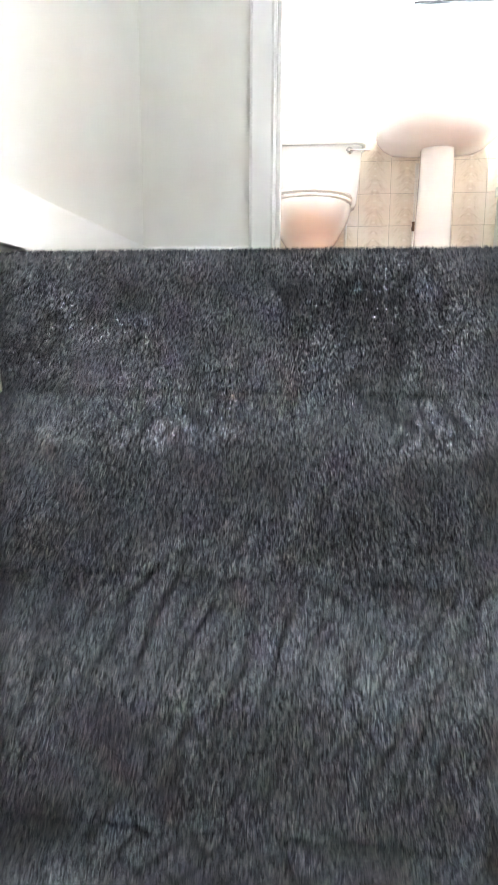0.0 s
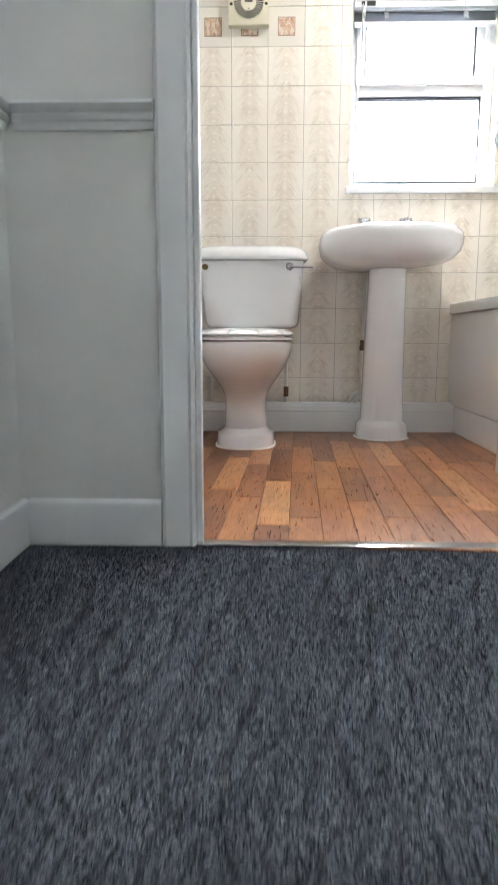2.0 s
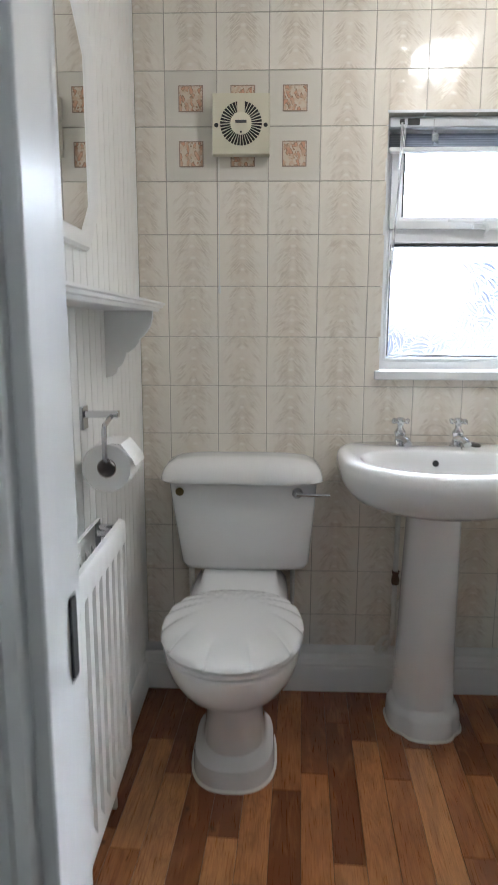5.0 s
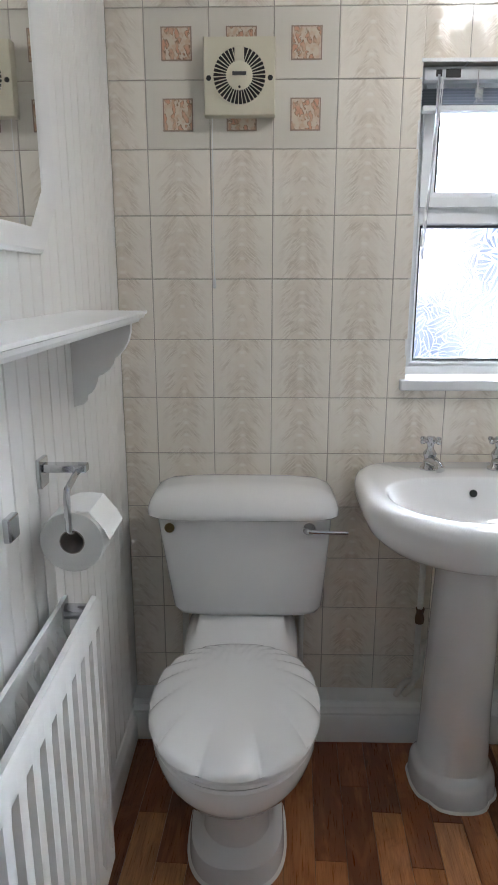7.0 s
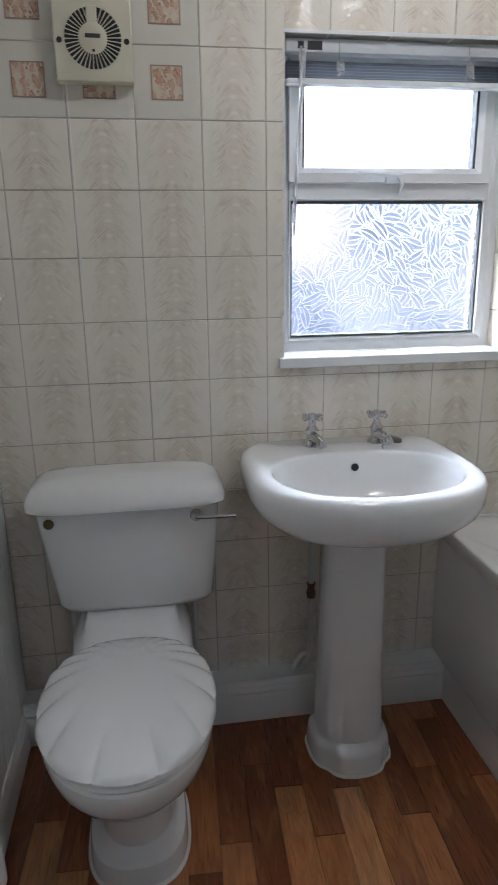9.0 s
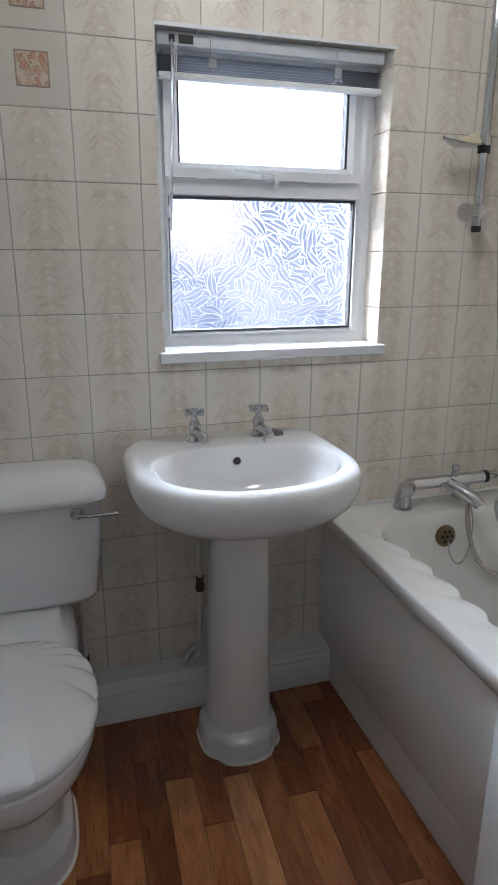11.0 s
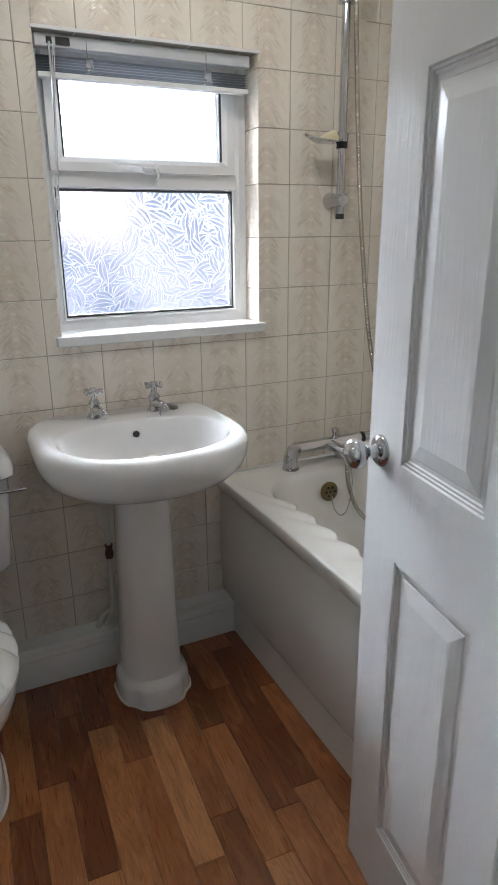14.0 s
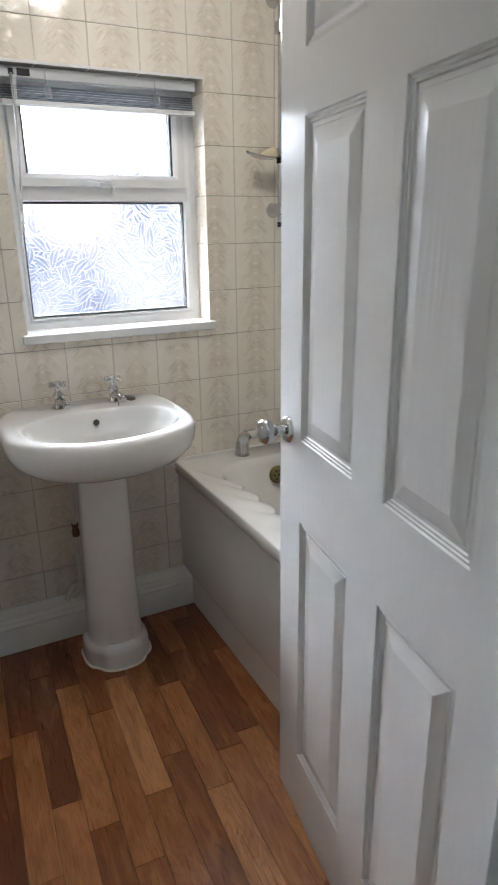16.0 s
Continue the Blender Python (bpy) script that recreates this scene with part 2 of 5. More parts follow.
# carpet
CARPET = mat("charcoal_carpet_backing", (0.03, 0.033, 0.04), 0.95, spec=0.1)
_n = Net(CARPET)
_n.put(_n.b.inputs["Base Color"], _n.mix(_n.ramp(_n.noise(_n.world_place(), 420, 2), (0.4, 0.0), (0.62, 1.0)), (0.03, 0.032, 0.038), (0.16, 0.17, 0.19)))
_n.bump(_n.noise(_n.world_place(), 350, 2), 0.9, 0.004)
TUFT = mat("charcoal_carpet_pile", (0.05, 0.055, 0.07), 0.95, spec=0.0)
_n = Net(TUFT)
_ir = _n.random(True)
_tc = _n.ramp(_ir, (0.0, (0.042, 0.044, 0.052)), (0.4, (0.085, 0.091, 0.110)), (0.75, (0.145, 0.151, 0.172)), (1.0, (0.225, 0.228, 0.240)))
_n.put(_n.b.inputs["Base Color"], _n.mix(_n.ramp(_n.noise(_n.world_place(), 9, 3), (0.35, 0.22), (0.7, 0.0)), _tc, (0.06, 0.064, 0.075)))
_n.b.inputs["Sheen Weight"].default_value = 0.15
_n.b.inputs["Sheen Roughness"].default_value = 0.45
_n.b.inputs["Sheen Tint"].default_value = (0.80, 0.88, 1.0, 1.0)

# patterned window glass: layers of pressed leaves, each with its rim, midrib and side veins
GLASS = mat("pressed_leaf_glass", (0.97, 0.98, 1.0), 0.04)
_n = Net(GLASS)
_n.b.inputs["Transmission Weight"].default_value = 1.0
_n.b.inputs["IOR"].default_value = 1.45
_gx, _gy, _gz = _n.split(_n.world_place())
_h, _rim = 0.0, 0.0
for _k, (_st, _len, _wid) in enumerate(((29.0, 0.030, 0.0110), (25.0, 0.034, 0.0120), (22.0, 0.036, 0.0125), (19.0, 0.038, 0.0130), (17.0, 0.040, 0.0125))):
    _q = _n.join(_n.math("ADD", _gx, 1.37 * _k), _n.math("ADD", _gz, 0.83 * _k), 0.0)
    _v = _n.t.nodes.new("ShaderNodeTexVoronoi")
    _v.voronoi_dimensions = "2D"
    _v.inputs["Scale"].default_value = _st
    _n.put(_v.inputs["Vector"], _q)
    _cx, _cy, _cz = _n.split(_v.outputs["Position"])
    _qx, _qy, _qz = _n.split(_q)
    _dx, _dy = _n.math("SUBTRACT", _qx, _cx), _n.math("SUBTRACT", _qy, _cy)
    _ang = _n.math("MULTIPLY", _n.split(_v.outputs["Color"])[0], 12.566)
    _co, _si = _n.math("COSINE", _ang), _n.math("SINE", _ang)
    _u = _n.math("ADD", _n.math("MULTIPLY", _dx, _co), _n.math("MULTIPLY", _dy, _si))
    _w = _n.math("SUBTRACT", _n.math("MULTIPLY", _dy, _co), _n.math("MULTIPLY", _dx, _si))
    _w = _n.math("ADD", _w, _n.math("MULTIPLY", _n.math("MULTIPLY", _u, _u), 5.0))
    _aw = _n.math("ABSOLUTE", _w)
    _un = _n.math("DIVIDE", _u, _len)
    _half = _n.math("MULTIPLY", _n.math("SUBTRACT", 1.0, _n.math("MULTIPLY", _un, _un)), _wid)
    _e = _n.math("SUBTRACT", _aw, _half)
    _in = _n.math("LESS_THAN", _e, 0.0)
    _line = _n.math("MAXIMUM", _n.math("LESS_THAN", _n.math("ABSOLUTE", _e), 0.0007), _n.math("MULTIPLY", _in, _n.math("LESS_THAN", _aw, 0.0005)))
    _vein = _n.math("MULTIPLY", _n.math("SINE", _n.math("MULTIPLY", _n.math("SUBTRACT", _u, _n.math("MULTIPLY", _aw, 1.1)), 900.0)), 0.05)
    _body = _n.math("ADD", _n.math("MULTIPLY_ADD", _n.math("DIVIDE", _e, _wid), -0.8, 0.25), _vein)
    _keep = _n.math("SUBTRACT", 1.0, _in)
    _h = _n.math("ADD", _n.math("MULTIPLY", _h, _keep), _n.math("MULTIPLY", _body, _in))
    _rim = _n.math("MAXIMUM", _n.math("MULTIPLY", _rim, _keep), _line)
_h = _n.math("ADD", _n.math("ADD", _h, _n.math("MULTIPLY", _rim, 0.5)), _n.math("MULTIPLY", _n.noise(_n.world_place(), 420, 2), 0.16))
_n.put(_n.b.inputs["Roughness"], _n.math("MULTIPLY_ADD", _rim, 0.24, 0.05))
_n.bump(_h, 0.30, 0.0035)

# distance seen through the window: bright hazy sky above a pale roof line
FAR = bpy.data.materials.new("hazy_distance")
FAR.use_nodes = True
_t = FAR.node_tree
_t.nodes.remove(_t.nodes["Principled BSDF"])
_em = _t.nodes.new("ShaderNodeEmission")
_t.links.new(_em.outputs[0], _t.nodes["Material Output"].inputs[0])
_geo = _t.nodes.new("ShaderNodeNewGeometry")
_sep = _t.nodes.new("ShaderNodeSeparateXYZ")
_t.links.new(_geo.outputs["Position"], _sep.inputs[0])
_map = _t.nodes.new("ShaderNodeMapRange")
for _i, _vv in ((1, FAR_LOW), (2, FAR_HIGH)):
    _map.inputs[_i].default_value = _vv
_t.links.new(_sep.outputs[2], _map.inputs[0])
# a warm glowing spot painted into the distance
_spot = _t.nodes.new("ShaderNodeVectorMath")
_spot.operation = "DISTANCE"
_t.links.new(_geo.outputs["Position"], _spot.inputs[0])
_spot.inputs[1].default_value = (2.3, 12.0, 1.75)
_fall = _t.nodes.new("ShaderNodeValToRGB")
_fall.color_ramp.elements[0].color = (0.012, 0.0092, 0.0082, 1)
_fall.color_ramp.elements[1].color = (0, 0, 0, 1)
_fall.color_ramp.elements[0].position, _fall.color_ramp.elements[1].position = 0.15, 0.85
_t.links.new(_spot.outputs["Value"], _fall.inputs[0])
_sum = _t.nodes.new("ShaderNodeMix")
_sum.data_type, _sum.blend_type = "RGBA", "ADD"
_sum.inputs[0].default_value = 1.0
# gardens and pale walls below the skyline, some lighter, some darker
_gn = _t.nodes.new("ShaderNodeTexNoise")
_gn.inputs["Scale"].default_value = 1.1
_t.links.new(_geo.outputs["Position"], _gn.inputs["Vector"])
_gr = _t.nodes.new("ShaderNodeValToRGB")
for _el, _ps, _co in zip(_gr.color_ramp.elements, (0.40, 0.62), ((0.0033, 0.0040, 0.0057, 1), (0.0086, 0.0090, 0.0107, 1))):
    _el.position, _el.color = _ps, _co
_t.links.new(_gn.outputs[0], _gr.inputs[0])
_sky = _t.nodes.new("ShaderNodeMix")
_sky.data_type = "RGBA"
_t.links.new(_map.outputs[0], _sky.inputs[0])
_t.links.new(_gr.outputs[0], _sky.inputs[6])
_sky.inputs[7].default_value = (0.84, 0.92, 1.0, 1)
_t.links.new(_sky.outputs[2], _sum.inputs[6])
_t.links.new(_fall.outputs[0], _sum.inputs[7])
_t.links.new(_sum.outputs[2], _em.inputs[0])
_em.inputs[1].default_value = FAR_POWER

LAMP = bpy.data.materials.new("lit_opal_shade")
LAMP.use_nodes = True
_b = LAMP.node_tree.nodes["Principled BSDF"]
_b.inputs["Base Color"].default_value = (0.85, 0.84, 0.8, 1)
_b.inputs["Emission Color"].default_value = (1.0, 0.96, 0.90, 1)
_b.inputs["Emission Strength"].default_value = LAMP_POWER


# ---- shape helpers ----
def box(bm, x0, x1, y0, y1, z0, z1, bevel=0.0, seg=2):
    r = bmesh.ops.create_cube(bm, size=1.0, matrix=Matrix.Translation(((x0 + x1) / 2, (y0 + y1) / 2, (z0 + z1) / 2)) @ Matrix.Diagonal((x1 - x0, y1 - y0, z1 - z0, 1)))
    if bevel:
        es = {e for v in r["verts"] for e in v.link_edges}
        bmesh.ops.bevel(bm, geom=list(es), offset=bevel, segments=seg, profile=0.5, affect="EDGES")
    return bm


def boxed(*a, **k):
    return box(bmesh.new(), *a, **k)


def loft(rings, close_low=True, close_high=True, bm=None):
    """Skin between closed rings of points, all of one length."""
    bm = bm or bmesh.new()
    rows = [[bm.verts.new(p) for p in r] for r in rings]
    n = len(rows[0])
    for a, b in zip(rows, rows[1:]):
        for i in range(n):
            bm.faces.new((a[i], a[(i + 1) % n], b[(i + 1) % n], b[i]))
    if close_low:
        bm.faces.new(rows[0][::-1])
    if close_high:
        bm.faces.new(rows[-1])
    bmesh.ops.recalc_face_normals(bm, faces=bm.faces)
    return bm


def egg(cx, cy, z, rx, front, back, pf=2.0, pb=2.0, n=48):
    """A closed ring: half superellipse to the front (-y), another to the back (+y)."""
    pts = []
    for i in range(n):
        a = 2 * math.pi * i / n
        c, s = math.cos(a), math.sin(a)
        p, ry = (pb, back) if s > 0 else (pf, front)
        pts.append((cx + rx * math.copysign(abs(c) ** (2 / p), c), cy + ry * math.copysign(abs(s) ** (2 / p), s), z))
    return pts


def tube(points, radius, n=10, smooth_steps=0, bm=None):
    """A round bar along a line of points; radius may be a list."""
    pts = [Vector(p) for p in points]
    if smooth_steps:
        fine = []
        for i in range(len(pts) - 1):
            p0, p1, p2, p3 = pts[max(i - 1, 0)], pts[i], pts[i + 1], pts[min(i + 2, len(pts) - 1)]
            for k in range(smooth_steps):
                t = k / smooth_steps
                fine.append(0.5 * ((2 * p1) + (p2 - p0) * t + (2 * p0 - 5 * p1 + 4 * p2 - p3) * t * t + (3 * p1 - p0 - 3 * p2 + p3) * t ** 3))
        pts = fine + [pts[-1]]
    rad = radius if isinstance(radius, (list, tuple)) else [radius] * len(pts)
    up, rings = Vector((0.13, 0.21, 0.97)), []
    for i, p in enumerate(pts):
        d = (pts[min(i + 1, len(pts) - 1)] - pts[max(i - 1, 0)]).normalized()
        side = d.cross(up)
        side = side.normalized() if side.length > 1e-4 else d.orthogonal().normalized()
        up = side.cross(d).normalized()
        rings.append([p + rad[i] * (math.cos(2 * math.pi * k / n) * side + math.sin(2 * math.pi * k / n) * up) for k in range(n)])
    return loft(rings, bm=bm)


def lathe(profile, centre, axis=(0, 0, 1), n=24, bm=None):
    """Turned shape: profile of (radius, height) along an axis from centre."""
    q = Vector((0, 0, 1)).rotation_difference(Vector(axis).normalized())
    c = Vector(centre)
    rings = [[c + q @ Vector((max(r, 1e-4) * math.cos(2 * math.pi * k / n), max(r, 1e-4) * math.sin(2 * math.pi * k / n), h)) for k in range(n)] for r, h in profile]
    return loft(rings, bm=bm)


def extrude(profile, place, length_to, bm=None):
    """A bar of constant section: profile points placed by place(u, w, end)."""
    bm = bm or bmesh.new()
    return loft([[place(u, w, 0.0) for u, w in profile], [place(u, w, length_to) for u, w in profile]], bm=bm)


def part(name, bm, material, parent=None, label="", smooth=None):
    """Links a bmesh, in world metres, as one mesh object under its thing."""
    me = bpy.data.meshes.new(name)
    bm.to_mesh(me)
    bm.free()
    me.materials.append(material)
    if smooth is not None:
        me.shade_smooth()
        if smooth < 180:
            me.set_sharp_from_angle(angle=radians(smooth))
    ob = new(name, me)
    if parent is not None:
        ob.parent = parent
        w = parent.matrix_basis if parent.parent is None else parent.parent.matrix_basis @ parent.matrix_basis
        ob.matrix_parent_inverse = w.inverted() if parent.type == "EMPTY" else Matrix()
    return tagged(ob, label) if label else ob


def thing(name, x, y, z, label, category, group="", kind=""):
    ob = new(name)
    ob.empty_display_size = 0.05
    ob.matrix_basis = pose(x, y, z)
    return tagged(ob, label, category, group, kind)


def setting(name, bm, material, label, category="structure", smooth=None):
    return tagged(part(name, bm, material, None, "", smooth), label, category, "", "structure")


# ---- the plan ----
LEFT, RIGHT, BACK = -0.545, 1.39, 3.60      # bathroom faces
INNER, OUTER = 2.045, 1.945                 # door wall, bathroom and landing faces
JAMB_L, JAMB_R, HEAD = -0.288, 0.487, 2.00  # door opening
LAND_L, LAND_R = -0.637, 1.10               # landing faces
TOP, ROOM_TOP = 2.40, 2.20
WX0, WX1, WZ0, WZ1 = 0.197, 0.807, 1.045, 1.790  # window opening
P, Z0 = 0.152, 1.45                          # tile pitch, a joint's height


def wall_with_hole(name, x0, x1, y0, y1, z0, z1, hole, material, label):
    """A wall across y with one opening (hx0, hx1, hz0, hz1) through it."""
    a, b, c, d = hole
    bm = bmesh.new()
    for q in ((x0, a, z0, z1), (b, x1, z0, z1), (a, b, z0, c), (a, b, d, z1)):
        if q[1] - q[0] > 1e-4 and q[3] - q[2] > 1e-4:
            box(bm, q[0], q[1], y0, y1, q[2], q[3])
    return setting(name, bm, material, label, "wall")


wall_north = wall_with_hole("wall_north", LEFT - 0.12, RIGHT + 0.12, BACK + 0.0016, BACK + 0.24, -0.1, TOP, (WX0 - 0.006, WX1 + 0.006, WZ0 - 0.02, WZ1 + 0.006), GROUT, "cream tiled bathroom wall round the window")
wall_door = wall_with_hole("wall_south", -0.80, RIGHT + 0.12, OUTER, INNER, -0.1, TOP, (JAMB_L - 0.012, JAMB_R + 0.012, -0.1, HEAD + 0.012), WALL, "white painted wall between landing and bathroom")
wall_west = setting("wall_west", boxed(LEFT - 0.12, LEFT - 0.010, INNER, BACK + 0.006, -0.1, TOP), GLOSS, "wall behind white boarding", "wall")
wall_east = setting("wall_east", boxed(RIGHT + 0.0016, RIGHT + 0.12, INNER, BACK + 0.006, -0.1, TOP), GROUT, "cream tiled wall along the bath", "wall")
setting("ceiling", boxed(LEFT - 0.12, RIGHT + 0.12, INNER, BACK + 0.0016, ROOM_TOP, TOP + 0.099), CEIL, "plain white bathroom ceiling", "ceiling")
# landing ceiling, out of view; its opening is added for the fill lamp
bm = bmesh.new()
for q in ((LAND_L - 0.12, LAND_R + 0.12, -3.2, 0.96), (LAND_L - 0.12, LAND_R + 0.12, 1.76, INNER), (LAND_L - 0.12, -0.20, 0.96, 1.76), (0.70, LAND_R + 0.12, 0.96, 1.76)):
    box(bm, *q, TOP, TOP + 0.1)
setting("ceiling_landing", bm, CEIL, "plain white landing ceiling with an opening added for a fill light", "ceiling")
setting("floor_base", boxed(LEFT - 0.12, RIGHT + 0.12, OUTER + 0.005, BACK + 0.1, -0.12, -0.004), SUBFLOOR, "bathroom floor under wood boards", "floor")

# landing and stairwell shell
setting("wall_landing_west", boxed(LAND_L - 0.12, LAND_L, -3.2, OUTER, -2.6, TOP), WALL, "white painted landing wall", "wall")
bm = bmesh.new()
box(bm, LAND_R, LAND_R + 0.12, -3.2, OUTER, -2.6, TOP)
setting("wall_landing_east", bm, WALL, "white painted stair wall", "wall")
bm = bmesh.new()
for q in ((LAND_L, 0.0, -2.6, TOP), (0.72, LAND_R, -2.6, TOP), (0.0, 0.72, -2.6, -1.0), (0.0, 0.72, -0.36, TOP)):
    box(bm, q[0], q[1], -3.32, -3.2, q[2], q[3])
setting("wall_hall_south", bm, WALL, "white hall wall with a light over the front door", "wall")
setting("floor_hall", boxed(LAND_L, LAND_R, -3.2, -0.5, -2.60, -2.550), CARPET, "dark carpeted hall floor", "floor")

# ---- stairs: carpeted treads with rounded nosings ----
RISE, GOING, NOSE = 0.212, 0.168, 1.104


def step_profile(k):
    """Tread, round nosing that overhangs, riser that leans back to its foot."""
    z, y = -RISE * k - 0.005, NOSE - GOING * k
    r, q = 0.030, 0.044
    back = OUTER + 0.02 if k == 0 else y + GOING + 0.04
    pts = [(back, z), (y + 0.13, z), (y + q, z - 0.011)]
    for i in range(1, 11):
        a = math.pi / 2 + i * math.pi / 18
        pts.append((y + q + q * math.cos(a), z - 0.011 - r + r * math.sin(a)))
    pts += [(y + 0.020, z - 0.09), (y + 0.036, z - RISE), (back, z - RISE)]
    return pts


stairs = thing("stairs", 0.2, 0.0, -2.45, "steep staircase covered in charcoal carpet", "stairs", "", "structure")
for k in range(12):
    prof = step_profile(k)
    bm = loft([[(LAND_L, y, z) for y, z in prof], [(LAND_R, y, z) for y, z in prof]])
    part("landing" if k == 0 else "step", bm, CARPET, stairs, "", 40)


def pile(name, spots, parent, label):
    """Carpet pile: one short leaning blade of yarn on each (place, normal)."""
    pos, nor = spots
    m = len(pos)
    rng = np.random.default_rng(5)
    lean = rng.normal(0, 0.85, (m, 3)) + np.array([0.2, -0.15, -0.35])
    way = nor + lean
    way /= np.linalg.norm(way, axis=1)[:, None]
    side = np.cross(way, nor + rng.normal(0, 0.35, (m, 3)))
    side /= np.linalg.norm(side, axis=1)[:, None]
    ln = rng.uniform(0.004, 0.008, (m, 1))
    wd = rng.uniform(0.0005, 0.0010, (m, 1))
    v = np.stack([pos - side * wd, pos + side * wd, pos + way * ln + side * wd * 0.5, pos + way * ln - side * wd * 0.5], 1).reshape(-1, 3)
    me = bpy.data.meshes.new(name)
    me.from_pydata(v.tolist(), [], np.arange(4 * m).reshape(-1, 4).tolist())
    me.materials.append(TUFT)
    ob = new(name, me)
    ob.parent = parent
    ob.matrix_parent_inverse = parent.matrix_basis.inverted()
    return tagged(ob, label, "", "", "stuff")


def pile_on_steps():
    rng = np.random.default_rng(3)
    pos, nor = [], []
    x0, x1 = LAND_L + 0.004, 0.56
    for k in range(5):
        prof = step_profile(k)[:-1]
        for (ya, za), (yb, zb) in zip(prof, prof[1:]):
            if k == 0:
                ya, yb = min(ya, OUTER - 0.002), min(yb, OUTER - 0.002)
            ln = math.hypot(yb - ya, zb - za)
            m = int(ln * (x1 - x0) / (0.0027 ** 2))
            if not m:
                continue
            t = rng.uniform(0, 1, m)
            pos.append(np.stack([rng.uniform(x0, x1, m), ya + (yb - ya) * t, za + (zb - za) * t], 1))
            nor.append(np.tile([0.0, (zb - za) / ln, -(yb - ya) / ln], (m, 1)))
    return np.concatenate(pos), np.concatenate(nor)


pile("carpet_pile", pile_on_steps(), stairs, "speckled charcoal and blue-grey yarn")

# ---- landing trim ----


def run_y(profile, x, sx, y0, y1, name, material, label):
    """A moulding along y on a wall at x; u stands off the wall by sx."""
    return setting(name, loft([[(x + sx * u, y0, w) for u, w in profile], [(x + sx * u, y1, w) for u, w in profile]]), material, label, "trim", 35)


def run_x(profile, y, sy, x0, x1, name, material, label):
    return setting(name, loft([[(x0, y + sy * u, w) for u, w in profile], [(x1, y + sy * u, w) for u, w in profile]]), material, label, "trim", 35)


SKIRT = [(0, 0), (0.016, 0), (0.016, 0.078), (0.013, 0.087), (0.006, 0.092), (0, 0.092)]
DADO = [(0, 0.783), (0.006, 0.783), (0.010, 0.789), (0.010, 0.795), (0.014, 0.798), (0.016, 0.805), (0.013, 0.811), (0.020, 0.815), (0.024, 0.823), (0.020, 0.830), (0.008, 0.834), (0, 0.834)]
run_y(SKIRT, LAND_L, 1, NOSE + 0.02, OUTER, "baseboard_landing_west", GLOSS, "white gloss skirting board on the landing")
run_x(SKIRT, OUTER, -1, LAND_L + 0.016, -0.356, "baseboard_landing_north", GLOSS, "white gloss skirting board beside the door frame")
run_x(SKIRT, OUTER, -1, 0.556, LAND_R, "baseboard_landing_north", GLOSS, "white gloss skirting board beside the door frame")
run_y(DADO, LAND_L, 1, -0.3, OUTER, "dado_rail_west", GLOSS, "white gloss dado rail on the landing wall")
run_x(DADO, OUTER, -1, LAND_L + 0.024, -0.356, "dado_rail_north", GLOSS, "white gloss dado rail ending at the door frame")

# ---- door frame ----
frame_door = thing("door_frame", (JAMB_L + JAMB_R) / 2, 1.99, 0.0, "white gloss painted door frame", "door frame", "", "structure")
CASE = [(0, 0), (0, 0.012), (0.006, 0.018), (0.012, 0.014), (0.020, 0.016), (0.046, 0.019), (0.058, 0.021), (0.064, 0.017), (0.066, 0.010), (0.066, 0)]


def casing(side, face, sy):
    xin = JAMB_L if side < 0 else JAMB_R
    pts = [(xin + side * u, face + sy * w) for u, w in CASE]
    return loft([[(x, y, 0.0) for x, y in pts], [(x, y, HEAD + 0.066) for x, y in pts]])


for face, sy in ((OUTER, -1), (INNER, 1)):
    for side in (-1, 1):
        if not (sy == 1 and side == 1):
            part("architrave", casing(side, face, sy), GLOSS, frame_door, "", 35)
    part("architrave", loft([[(JAMB_L, face + sy * w, HEAD + u) for u, w in CASE], [(JAMB_R, face + sy * w, HEAD + u) for u, w in CASE]]), GLOSS, frame_door, "", 35)
part("lining", boxed(JAMB_L - 0.012, JAMB_L, OUTER - 0.002, INNER + 0.002, 0, HEAD), GLOSS, frame_door)
part("lining", boxed(JAMB_R, JAMB_R + 0.012, OUTER - 0.002, INNER + 0.002, 0, HEAD), GLOSS, frame_door)
part("lining", boxed(JAMB_L - 0.012, JAMB_R + 0.012, OUTER - 0.002, INNER + 0.002, HEAD, HEAD + 0.012), GLOSS, frame_door)
part("door_stop", boxed(JAMB_L, JAMB_L + 0.012, OUTER + 0.004, OUTER + 0.036, 0.0, HEAD, bevel=0.002), GLOSS, frame_door)
part("strike_plate", boxed(JAMB_L + 0.0, JAMB_L + 0.0025, OUTER + 0.083, OUTER + 0.096, 0.912, 0.978, bevel=0.001), DARK, frame_door, "dark worn strike plate")
setting("threshold", boxed(JAMB_L + 0.002, JAMB_R - 0.002, OUTER - 0.012, OUTER + 0.016, -0.002, 0.0045, bevel=0.002), CHROME, "thin worn metal threshold strip", "trim")

# ---- six-panel door, standing open into the bathroom ----
DOOR_W, DOOR_H, DOOR_T, DOOR_TURN = 0.735, 1.975, 0.034, 8.7
door = thing("door_1", 0, 0, 0, "white six-panel moulded door standing open with a chrome knob", "door")
_a = radians(DOOR_TURN)
